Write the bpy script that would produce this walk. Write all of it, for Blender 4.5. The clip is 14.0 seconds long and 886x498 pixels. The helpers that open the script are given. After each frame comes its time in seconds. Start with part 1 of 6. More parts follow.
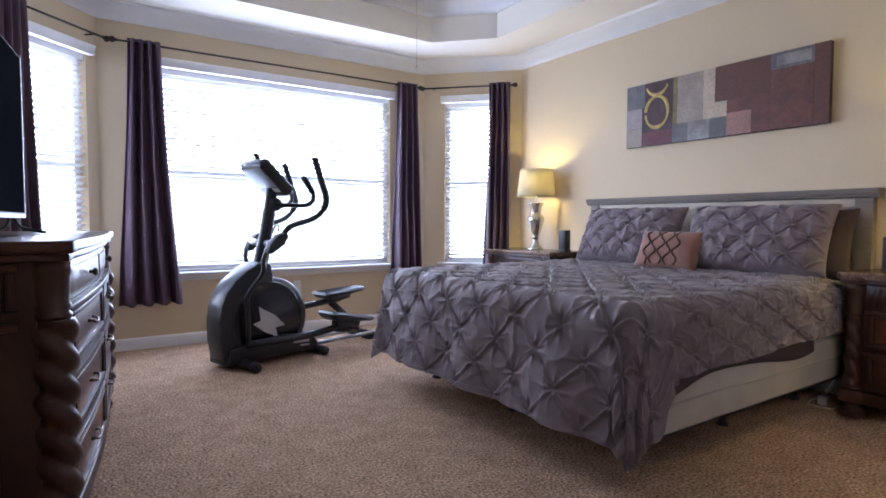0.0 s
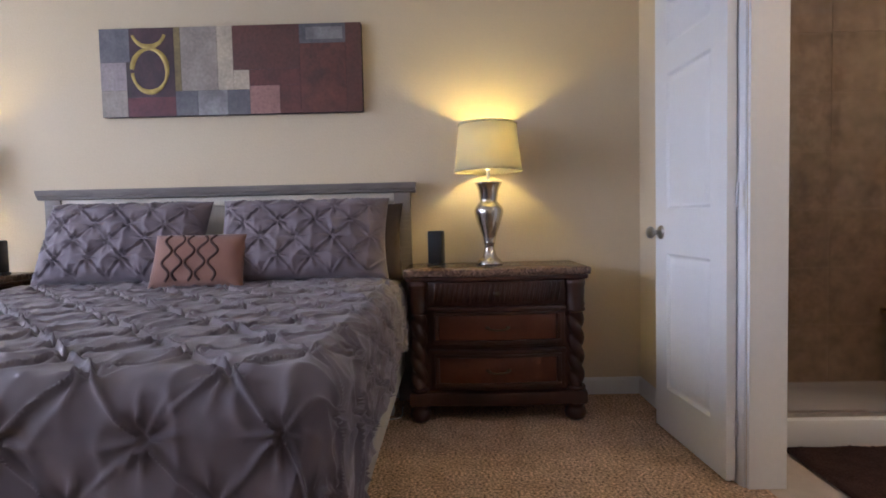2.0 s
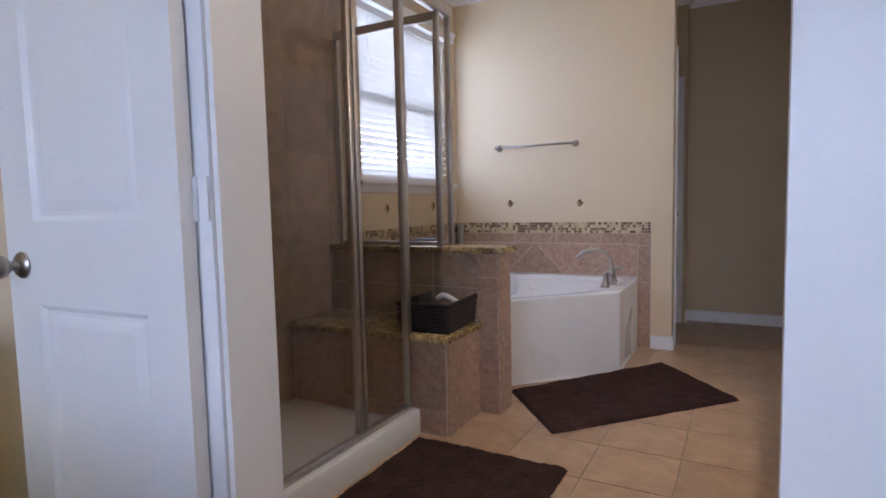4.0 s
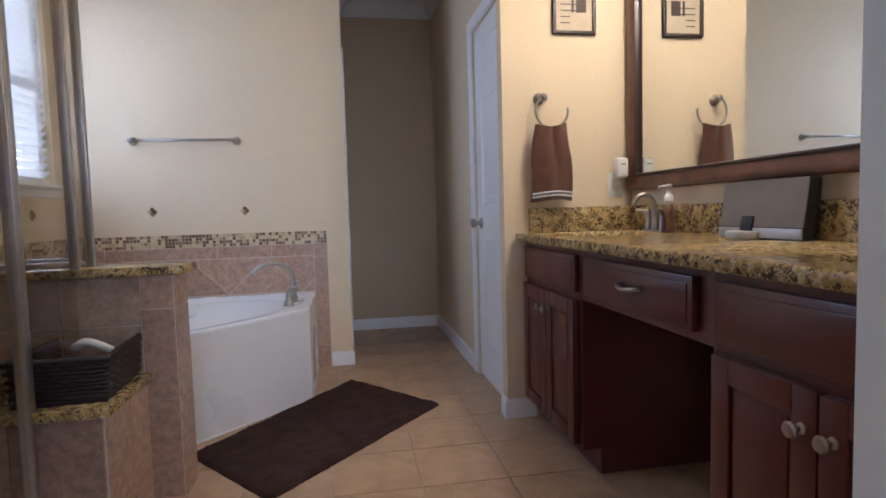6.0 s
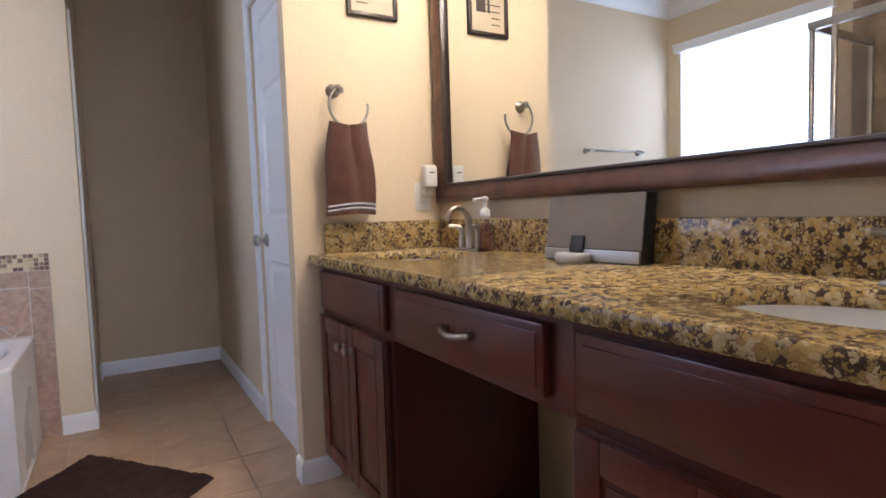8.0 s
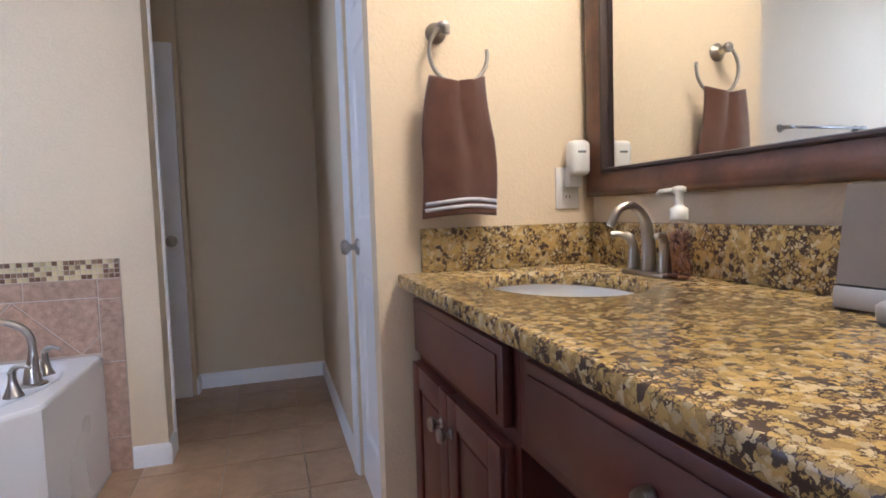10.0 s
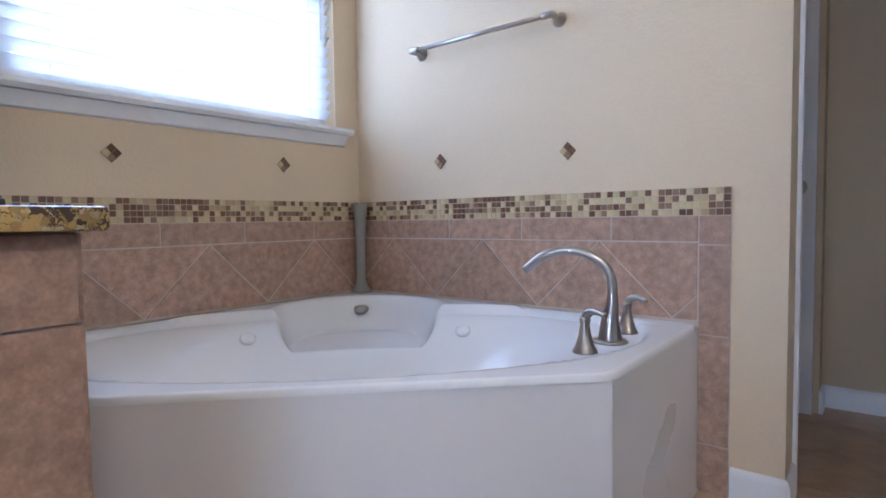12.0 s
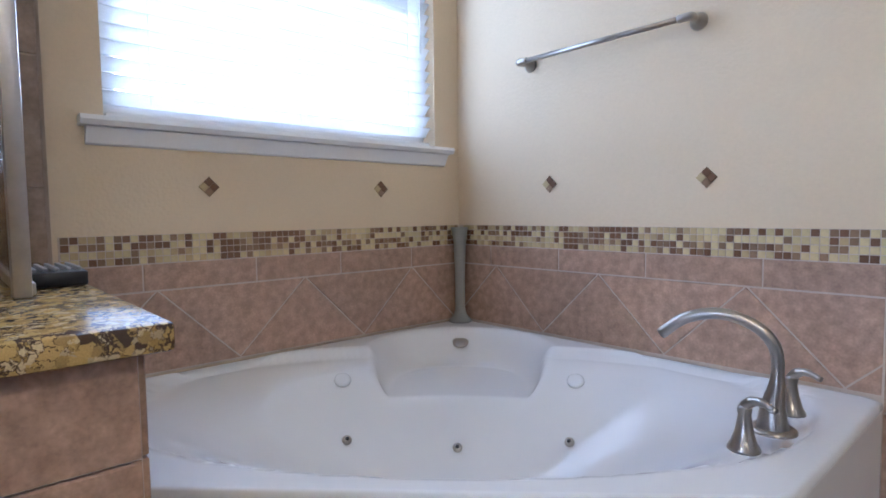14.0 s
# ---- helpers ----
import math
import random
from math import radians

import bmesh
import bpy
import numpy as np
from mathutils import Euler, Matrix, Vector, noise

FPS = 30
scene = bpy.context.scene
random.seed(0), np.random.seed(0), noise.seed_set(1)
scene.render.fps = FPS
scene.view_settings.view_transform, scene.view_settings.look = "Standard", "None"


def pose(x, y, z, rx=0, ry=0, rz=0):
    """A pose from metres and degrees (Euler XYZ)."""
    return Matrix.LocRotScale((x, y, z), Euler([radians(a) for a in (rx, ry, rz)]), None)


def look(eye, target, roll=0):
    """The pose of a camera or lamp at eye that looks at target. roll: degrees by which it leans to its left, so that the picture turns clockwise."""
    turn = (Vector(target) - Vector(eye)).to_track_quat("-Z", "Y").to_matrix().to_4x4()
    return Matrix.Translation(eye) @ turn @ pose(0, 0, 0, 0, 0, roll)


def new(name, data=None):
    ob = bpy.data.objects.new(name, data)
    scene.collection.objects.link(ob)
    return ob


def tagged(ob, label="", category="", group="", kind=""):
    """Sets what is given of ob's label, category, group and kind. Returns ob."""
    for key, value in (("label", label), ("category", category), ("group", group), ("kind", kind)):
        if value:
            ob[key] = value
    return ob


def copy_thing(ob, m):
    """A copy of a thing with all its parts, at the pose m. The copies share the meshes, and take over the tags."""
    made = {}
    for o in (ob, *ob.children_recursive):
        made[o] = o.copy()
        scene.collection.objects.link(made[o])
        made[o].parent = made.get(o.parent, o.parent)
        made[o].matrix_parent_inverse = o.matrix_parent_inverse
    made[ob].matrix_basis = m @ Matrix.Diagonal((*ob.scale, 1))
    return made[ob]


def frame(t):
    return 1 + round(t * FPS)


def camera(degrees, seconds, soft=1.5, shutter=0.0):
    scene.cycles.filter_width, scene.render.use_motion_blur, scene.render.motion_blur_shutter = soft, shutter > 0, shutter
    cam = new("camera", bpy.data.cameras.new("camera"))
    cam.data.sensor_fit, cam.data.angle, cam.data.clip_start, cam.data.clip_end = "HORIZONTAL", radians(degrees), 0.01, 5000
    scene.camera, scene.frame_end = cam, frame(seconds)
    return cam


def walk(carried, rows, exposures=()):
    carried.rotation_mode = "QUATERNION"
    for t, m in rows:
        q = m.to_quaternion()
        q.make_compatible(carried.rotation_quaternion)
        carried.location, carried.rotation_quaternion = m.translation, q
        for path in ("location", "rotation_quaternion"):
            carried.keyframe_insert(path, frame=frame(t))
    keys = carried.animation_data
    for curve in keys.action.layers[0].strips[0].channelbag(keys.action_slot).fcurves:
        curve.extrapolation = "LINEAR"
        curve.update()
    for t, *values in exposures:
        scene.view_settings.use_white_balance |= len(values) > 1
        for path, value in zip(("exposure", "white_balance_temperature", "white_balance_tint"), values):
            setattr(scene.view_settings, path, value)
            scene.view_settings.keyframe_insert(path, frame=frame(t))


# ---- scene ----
cam = camera(77.0, 14.0, soft=1.7)
PATH = [
    (0, (0.48, 0.18, 1.02), (1.587, 1.842, 0.923), 0.2),
    (0.5, (0.58, 0.489, 1.033), (1.791, 2.078, 0.934), 0.2),
    (1, (0.764, 0.816, 1.022), (2.272, 2.128, 0.928), 0.0),
    (1.5, (0.907, 1.084, 0.998), (2.725, 1.912, 0.905), -0.5),
    (2, (1.129, 1.222, 1.001), (3.126, 1.251, 0.901), -1.3),
    (2.5, (1.418, 1.484, 1.014), (3.272, 0.741, 0.908), -1.2),
    (3, (1.719, 1.399, 1.05), (3.296, 0.177, 0.907), -1.2),
    (3.5, (2.019, 1.142, 1.038), (3.268, -0.412, 0.88), -1.4),
    (3.7, (2.091, 1.05, 1.053), (3.214, -0.597, 0.888), -1.4),
    (6, (2.625, 0.534, 0.999), (2.289, -1.433, 0.863), -1.6),
    (6.5, (2.656, 0.38, 1.019), (1.853, -1.446, 0.872), -1.6),
    (7, (2.621, 0.3, 1.042), (1.674, -1.456, 0.892), -1.9),
    (9.5, (2.201, -0.376, 1.02), (1.18, -2.091, 0.895), -1.7),
    (10, (2.159, -0.567, 1.044), (1.57, -2.474, 0.91), -1.8),
    (10.5, (2.228, -0.823, 1.022), (2.026, -2.81, 0.913), -1.4),
    (11, (2.271, -1.077, 0.992), (2.547, -3.055, 0.887), -1.1),
    (11.5, (2.37, -1.323, 0.916), (3.24, -3.121, 0.818), -1.1),
    (12, (2.419, -1.424, 0.812), (3.664, -2.986, 0.708), -0.8),
    (12.5, (2.485, -1.48, 0.718), (3.814, -2.97, 0.606), -1.0),
    (13, (2.516, -1.498, 0.657), (3.878, -2.956, 0.528), -1.0),
    (13.5, (2.545, -1.513, 0.809), (3.938, -2.942, 0.679), -0.6),
    (14, (2.58, -1.542, 0.945), (4.066, -2.875, 0.816), -0.7),
]
walk(cam, [(t, look(eye, target, roll)) for t, eye, target, roll in PATH], [(0.0, 0.08, 5470, 24), (1.5, -0.02, 5520, 24), (2.5, -0.08, 5620, 25), (3.5, -0.02, 5370, 24), (6.0, 0.02, 5070, 20), (6.5, 0.24, 5120, 21), (7.0, 0.32, 5120, 21), (9.5, 0.46, 5020, 21), (10.5, 0.46, 4880, 19), (11.0, 0.30, 4770, 17), (12.0, 0.34, 4720, 18), (14.0, 0.29, 4770, 17)])

# ---- world and lights ----
world = bpy.data.worlds.new("world")
scene.world = world
world.use_nodes = True
wn = world.node_tree
sky = wn.nodes.new("ShaderNodeTexSky")
sky.sky_type, sky.sun_disc = "NISHITA", False
sky.sun_elevation, sky.sun_rotation = radians(55), radians(235)
wn.nodes["Background"].inputs[1].default_value = 0.15
wn.links.new(sky.outputs[0], wn.nodes["Background"].inputs[0])


def lamp(name, kind, m, energy, color, size=0.1, size_y=None):
    data = bpy.data.lights.new(name, kind)
    data.energy, data.color = energy, color
    if kind == "AREA":
        data.size = size
        if size_y:
            data.shape, data.size_y = "RECTANGLE", size_y
    elif kind == "SUN":
        data.angle = size
    else:
        data.shadow_soft_size = size
    ob = new(name, data)
    ob.matrix_world = m
    return ob


lamp("sun", "SUN", look((-8, -6, 14), (0, 0, 0)), 4.0, (1, 0.95, 0.88), radians(0.6))
DAY = (0.76, 0.87, 1.0)
lamp("window_light_main", "AREA", look((2.11, 5.168, 1.425), (2.11, 0, 1.425)), 56, DAY, 2.098, 1.648)
lamp("window_light_right", "AREA", look((3.915, 4.810, 1.425), (2.915, 3.810, 1.425)), 11, DAY, 0.578, 1.648)
lamp("window_light_left", "AREA", look((0.370, 4.880, 1.425), (1.370, 3.880, 1.425)), 11, DAY, 0.618, 1.648)
lamp("window_light_bath", "AREA", look((4.272, -2.445, 1.757), (0, -2.445, 1.757)), 8.5, DAY, 1.168, 1.09)

# ---- materials ----
MATS = {}


def nodes_of(name):
    m = bpy.data.materials.new(name)
    m.use_nodes = True
    return m, m.node_tree.nodes, m.node_tree.links, m.node_tree.nodes["Principled BSDF"]


def mat(name, color, rough=0.6, metal=0.0, color2=None, scale=8.0, bump=0.0, bump_scale=200.0, spec=0.5, coat=0.0, fine=0.08, stretch=(1, 1, 1), sheen=0.0, piece=0.0, depth=0.004):
    """A surface with variation at two scales and a fine relief, in metres."""
    m, n, l, b = nodes_of(name)
    tc = n.new("ShaderNodeTexCoord")
    mp = n.new("ShaderNodeMapping")
    mp.inputs["Scale"].default_value = stretch
    l.new(tc.outputs["Object"], mp.inputs[0])
    big = n.new("ShaderNodeTexNoise")
    big.inputs["Scale"].default_value, big.inputs["Detail"].default_value = scale, 5
    small = n.new("ShaderNodeTexNoise")
    small.inputs["Scale"].default_value, small.inputs["Detail"].default_value = bump_scale, 3
    l.new(mp.outputs[0], big.inputs["Vector"])
    l.new(mp.outputs[0], small.inputs["Vector"])
    c2 = color2 or tuple(v * 0.86 for v in color)
    mix = n.new("ShaderNodeMixRGB")
    mix.inputs[1].default_value, mix.inputs[2].default_value = (*color, 1), (*c2, 1)
    ramp = n.new("ShaderNodeMapRange")
    ramp.inputs[1].default_value, ramp.inputs[2].default_value = 0.32, 0.68
    l.new(big.outputs[0], ramp.inputs[0])
    l.new(ramp.outputs[0], mix.inputs[0])
    hs = n.new("ShaderNodeHueSaturation")
    l.new(mix.outputs[0], hs.inputs["Color"])
    val = n.new("ShaderNodeMapRange")
    val.inputs[3].default_value, val.inputs[4].default_value = 1 - fine * 2, 1 + fine * 2
    l.new(small.outputs[0], val.inputs[0])
    if piece:
        info = n.new("ShaderNodeObjectInfo")
        pr = n.new("ShaderNodeMapRange")
        pr.inputs[3].default_value, pr.inputs[4].default_value = 1 - piece, 1 + piece
        l.new(info.outputs["Random"], pr.inputs[0])
        mul = n.new("ShaderNodeMath")
        mul.operation = "MULTIPLY"
        l.new(pr.outputs[0], mul.inputs[0])
        l.new(val.outputs[0], mul.inputs[1])
        l.new(mul.outputs[0], hs.inputs["Value"])
    else:
        l.new(val.outputs[0], hs.inputs["Value"])
    l.new(hs.outputs[0], b.inputs["Base Color"])
    rr = n.new("ShaderNodeMapRange")
    rr.inputs[3].default_value, rr.inputs[4].default_value = max(rough - 0.06, 0.02), min(rough + 0.08, 1)
    l.new(big.outputs[0], rr.inputs[0])
    l.new(rr.outputs[0], b.inputs["Roughness"])
    b.inputs["Metallic"].default_value = metal
    b.inputs["Specular IOR Level"].default_value = spec
    b.inputs["Coat Weight"].default_value = coat
    b.inputs["Sheen Weight"].default_value = sheen
    if bump:
        bp = n.new("ShaderNodeBump")
        bp.inputs["Strength"].default_value, bp.inputs["Distance"].default_value = min(bump, 1), depth
        l.new(small.outputs[0], bp.inputs["Height"])
        l.new(bp.outputs[0], b.inputs["Normal"])
    MATS[name] = m
    return m


def granite(name, cream, dark, gold, scale=46.0, rough=0.12):
    """Polished granite: rounded gold and cream grains in a dark, broken network."""
    m, n, l, b = nodes_of(name)

    def node(kind, **vals):
        k = n.new(kind)
        for key, v in vals.items():
            k.inputs[key].default_value = v
        return k

    tc = n.new("ShaderNodeTexCoord")
    wob = node("ShaderNodeTexNoise", Scale=scale * 1.3, Detail=5.0, Roughness=0.65)
    l.new(tc.outputs["Object"], wob.inputs["Vector"])
    warp = n.new("ShaderNodeVectorMath")
    warp.operation = "MULTIPLY_ADD"
    warp.inputs[1].default_value = (0.017, 0.017, 0.017)
    l.new(wob.outputs["Color"], warp.inputs[0])
    l.new(tc.outputs["Object"], warp.inputs[2])
    cell = node("ShaderNodeTexVoronoi", Scale=scale)
    edge = node("ShaderNodeTexVoronoi", Scale=scale)
    edge.feature = "DISTANCE_TO_EDGE"
    for k in (cell, edge):
        l.new(warp.outputs[0], k.inputs["Vector"])
    sep = n.new("ShaderNodeSeparateColor")
    l.new(cell.outputs["Color"], sep.inputs[0])
    grains = n.new("ShaderNodeValToRGB")
    grains.color_ramp.interpolation = "CONSTANT"
    e = grains.color_ramp.elements
    mid = tuple((p + 2 * q) / 3 for p, q in zip(dark, gold))
    e[0].position, e[0].color = 0.0, (*dark, 1)
    e[1].position, e[1].color = 0.09, (*mid, 1)
    for p, q in ((0.26, gold), (0.62, cream), (0.80, tuple(v * 0.75 for v in gold)), (0.9, tuple(v * 0.8 for v in cream))):
        e.new(p).color = (*q, 1)
    l.new(sep.outputs[0], grains.inputs[0])
    patch = node("ShaderNodeTexNoise", Scale=scale * 0.35, Detail=3.0)
    l.new(tc.outputs["Object"], patch.inputs["Vector"])
    wide = n.new("ShaderNodeMapRange")
    wide.inputs[1].default_value, wide.inputs[2].default_value = 0.42, 0.70
    wide.inputs[3].default_value, wide.inputs[4].default_value = 0.0, 0.19
    l.new(patch.outputs[0], wide.inputs[0])
    net = n.new("ShaderNodeMath")
    net.operation = "LESS_THAN"
    l.new(edge.outputs[0], net.inputs[0])
    l.new(wide.outputs[0], net.inputs[1])
    speck = node("ShaderNodeTexNoise", Scale=scale * 7, Detail=2.0)
    l.new(tc.outputs["Object"], speck.inputs["Vector"])
    fine = n.new("ShaderNodeMapRange")
    fine.inputs[3].default_value, fine.inputs[4].default_value = 0.65, 1.35
    l.new(speck.outputs[0], fine.inputs[0])
    mix = n.new("ShaderNodeMixRGB")
    mix.inputs[2].default_value = (*dark, 1)
    l.new(net.outputs[0], mix.inputs[0])
    l.new(grains.outputs[0], mix.inputs[1])
    hs = n.new("ShaderNodeHueSaturation")
    l.new(mix.outputs[0], hs.inputs["Color"])
    l.new(fine.outputs[0], hs.inputs["Value"])
    l.new(hs.outputs[0], b.inputs["Base Color"])
    b.inputs["Roughness"].default_value = rough
    b.inputs["Specular IOR Level"].default_value = 0.20
    MATS[name] = m
    return m


def glass(name, tint=(1, 1, 1), rough=0.0, mixin=0.12):
    m, n, l, b = nodes_of(name)
    b.inputs["Base Color"].default_value = (*tint, 1)
    b.inputs["Roughness"].default_value = 0.03
    tr = n.new("ShaderNodeBsdfTransparent")
    tr.inputs[0].default_value = (*tint, 1)
    gl = n.new("ShaderNodeBsdfGlossy")
    gl.inputs["Roughness"].default_value = 0.02
    lw = n.new("ShaderNodeLayerWeight")
    lw.inputs[0].default_value = 0.5
    pw = n.new("ShaderNodeMath")
    pw.operation = "POWER"
    pw.inputs[1].default_value = 4.0
    l.new(lw.outputs["Facing"], pw.inputs[0])
    fr = n.new("ShaderNodeMapRange")
    fr.inputs[3].default_value, fr.inputs[4].default_value = 0.03, 0.65
    l.new(pw.outputs[0], fr.inputs[0])
    ms = n.new("ShaderNodeMixShader")
    l.new(fr.outputs[0], ms.inputs[0])
    l.new(tr.outputs[0], ms.inputs[1])
    l.new(gl.outputs[0], ms.inputs[2])
    l.new(ms.outputs[0], n["Material Output"].inputs[0])
    MATS[name] = m
    return m


def glow(name, color, strength, base=(0.9, 0.88, 0.8)):
    m, n, l, b = nodes_of(name)
    b.inputs["Base Color"].default_value = (*base, 1)
    b.inputs["Emission Color"].default_value = (*color, 1)
    b.inputs["Emission Strength"].default_value = strength
    MATS[name] = m
    return m


def translucent(name, color, amount=0.5):
    m, n, l, b = nodes_of(name)
    tc = n.new("ShaderNodeTexCoord")
    weave = n.new("ShaderNodeTexNoise")
    weave.inputs["Scale"].default_value = 260
    l.new(tc.outputs["Object"], weave.inputs["Vector"])
    mix = n.new("ShaderNodeMixRGB")
    mix.inputs[1].default_value, mix.inputs[2].default_value = (*color, 1), (*[c * 0.85 for c in color], 1)
    l.new(weave.outputs[0], mix.inputs[0])
    b.inputs["Roughness"].default_value = 0.85
    t = n.new("ShaderNodeBsdfTranslucent")
    l.new(mix.outputs[0], b.inputs["Base Color"])
    l.new(mix.outputs[0], t.inputs[0])
    ms = n.new("ShaderNodeMixShader")
    ms.inputs[0].default_value = amount
    l.new(b.outputs[0], ms.inputs[1])
    l.new(t.outputs[0], ms.inputs[2])
    l.new(ms.outputs[0], n["Material Output"].inputs[0])
    MATS[name] = m
    return m


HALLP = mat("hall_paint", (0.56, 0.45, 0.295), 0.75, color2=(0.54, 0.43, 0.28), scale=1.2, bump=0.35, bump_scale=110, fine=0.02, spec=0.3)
WALL = mat("wall_paint", (0.67, 0.555, 0.385), 0.75, color2=(0.65, 0.535, 0.37), scale=1.2, bump=0.35, bump_scale=110, fine=0.02, spec=0.3)
CEIL = mat("ceiling_paint", (0.80, 0.76, 0.68), 0.9, scale=1.0, bump=0.3, bump_scale=90, fine=0.02, color2=(0.78, 0.74, 0.66))
TRIM = mat("trim_paint", (0.79, 0.79, 0.79), 0.40, color2=(0.76, 0.76, 0.765), scale=2, bump=0.04, bump_scale=60, fine=0.015)
CARPET = mat("carpet", (0.58, 0.40, 0.27), 1.0, color2=(0.45, 0.305, 0.20), scale=9.0, bump=1.0, bump_scale=88, fine=0.9, spec=0.1, depth=0.02)
DUVET = mat("duvet_cloth", (0.190, 0.150, 0.165), 0.60, color2=(0.165, 0.129, 0.143), scale=3, bump=0.12, bump_scale=700, fine=0.05, sheen=0.25)
WOOD = mat("carved_wood", (0.060, 0.019, 0.011), 0.34, color2=(0.024, 0.009, 0.006), scale=5, bump=0.1, bump_scale=60, fine=0.12, stretch=(1, 1, 0.3), coat=0.1, spec=0.4)
DRAWER = mat("drawer_wood", (0.115, 0.033, 0.015), 0.38, color2=(0.062, 0.019, 0.010), scale=4, bump=0.05, bump_scale=70, fine=0.12, stretch=(1, 0.12, 1), coat=0.08, spec=0.35)
CHERRY = mat("cherry_cabinet", (0.118, 0.025, 0.017), 0.34, color2=(0.082, 0.018, 0.012), scale=3, bump=0.04, bump_scale=80, fine=0.06, stretch=(1, 1, 0.15), coat=0.2)
DARKIN = mat("cabinet_inside", (0.030, 0.010, 0.009), 0.5, scale=3, fine=0.05)
NICKEL = mat("brushed_nickel", (0.43, 0.395, 0.35), 0.30, 1.0, scale=30, bump=0.05, bump_scale=400, fine=0.03)
CHROME = mat("lamp_metal", (0.60, 0.57, 0.52), 0.2, 1.0, scale=6, fine=0.02)
BLACK = mat("black_plastic", (0.014, 0.015, 0.018), 0.42, scale=10, bump=0.1, bump_scale=500, fine=0.05)
GREY = mat("grey_plastic", (0.16, 0.165, 0.175), 0.45, scale=10, bump=0.1, bump_scale=500, fine=0.04)
STEEL = mat("steel_rail", (0.45, 0.46, 0.48), 0.3, 1.0, scale=20, fine=0.03)
CURTAIN = mat("curtain_cloth", (0.092, 0.054, 0.082), 0.62, color2=(0.075, 0.043, 0.067), scale=4, bump=0.15, bump_scale=500, fine=0.06)
ACRYLIC = mat("white_acrylic", (0.78, 0.78, 0.79), 0.09, scale=1, fine=0.004, color2=(0.75, 0.75, 0.76))
TILE = mat("wall_tile", (0.45, 0.30, 0.21), 0.36, color2=(0.29, 0.190, 0.135), scale=40, bump=0.12, bump_scale=150, fine=0.17, piece=0.10)
FTILE = mat("floor_tile", (0.54, 0.37, 0.23), 0.30, color2=(0.42, 0.28, 0.17), scale=9, bump=0.08, bump_scale=100, fine=0.08, piece=0.07)
STILE = mat("shower_tile", (0.36, 0.265, 0.19), 0.36, color2=(0.23, 0.165, 0.115), scale=11, bump=0.1, bump_scale=70, fine=0.2, piece=0.08)
GROUT = mat("grout", (0.56, 0.48, 0.40), 0.85, scale=10, bump=0.2, bump_scale=300, fine=0.05)
SGROUT = mat("shower_grout", (0.40, 0.315, 0.24), 0.85, scale=10, bump=0.2, bump_scale=300, fine=0.08)
RUG = mat("bath_rug", (0.066, 0.036, 0.031), 1.0, color2=(0.042, 0.023, 0.020), scale=14, bump=1.0, bump_scale=130, fine=0.4, depth=0.012, spec=0.1)
TOWEL = mat("towel_cloth", (0.115, 0.050, 0.031), 1.0, color2=(0.088, 0.038, 0.024), scale=20, bump=0.8, bump_scale=420, fine=0.15, sheen=0.4, spec=0.1)
WICKER = mat("wicker", (0.022, 0.014, 0.012), 0.6, scale=30, bump=0.3, bump_scale=300, fine=0.15)
FRAMEW = mat("mirror_frame_wood", (0.135, 0.055, 0.030), 0.33, color2=(0.065, 0.028, 0.017), scale=14, bump=0.06, bump_scale=120, fine=0.1, coat=0.2)
FRAMED = mat("mirror_frame_dark", (0.032, 0.018, 0.015), 0.35, scale=10, fine=0.1)
GRANITE = granite("granite_gold", (0.52, 0.415, 0.23), (0.080, 0.055, 0.040), (0.45, 0.315, 0.11), 104, 0.17)
MARBLE = granite("nightstand_stone", (0.22, 0.145, 0.105), (0.075, 0.045, 0.033), (0.17, 0.105, 0.072), 75, 0.2)
PANE = glass("window_glass")
SHOWERGLASS = glass("shower_glass", (0.94, 0.925, 0.90))
BLIND = translucent("blind_slat", (0.86, 0.87, 0.88), 0.50)
SHADE = translucent("shade_linen", (0.82, 0.76, 0.54), 0.42)
MIRROR = mat("mirror_glass", (0.86, 0.88, 0.87), 0.02, 1.0, scale=1, fine=0.0, color2=(0.86, 0.88, 0.87))
MIRROR.node_tree.nodes["Principled BSDF"].inputs["Roughness"].links and MIRROR.node_tree.links.remove(MIRROR.node_tree.nodes["Principled BSDF"].inputs["Roughness"].links[0])
MIRROR.node_tree.nodes["Principled BSDF"].inputs["Roughness"].default_value = 0.0
HBGREY = mat("weathered_grey_wood", (0.25, 0.215, 0.19), 0.6, color2=(0.17, 0.145, 0.125), scale=6, bump=0.25, bump_scale=90, fine=0.12, stretch=(1, 0.12, 1))
HBCREAM = mat("cream_wood", (0.62, 0.57, 0.48), 0.6, color2=(0.54, 0.49, 0.41), scale=5, bump=0.15, bump_scale=90, fine=0.06, stretch=(1, 1, 0.2))
BOXSPR = mat("box_spring_cloth", (0.56, 0.53, 0.47), 0.85, scale=5, bump=0.15, bump_scale=500, fine=0.04)
CUSHION = mat("cushion_cloth", (0.26, 0.125, 0.085), 0.8, color2=(0.22, 0.10, 0.07), scale=8, bump=0.3, bump_scale=500, fine=0.08, sheen=0.3)
CUSHLINE = mat("cushion_ruching", (0.085, 0.040, 0.030), 0.8, scale=8, bump=0.2, bump_scale=400, fine=0.08)
SHEETC = mat("mauve_sheet_cloth", (0.075, 0.055, 0.062), 0.75, color2=(0.06, 0.044, 0.05), scale=4, bump=0.15, bump_scale=500, fine=0.05)
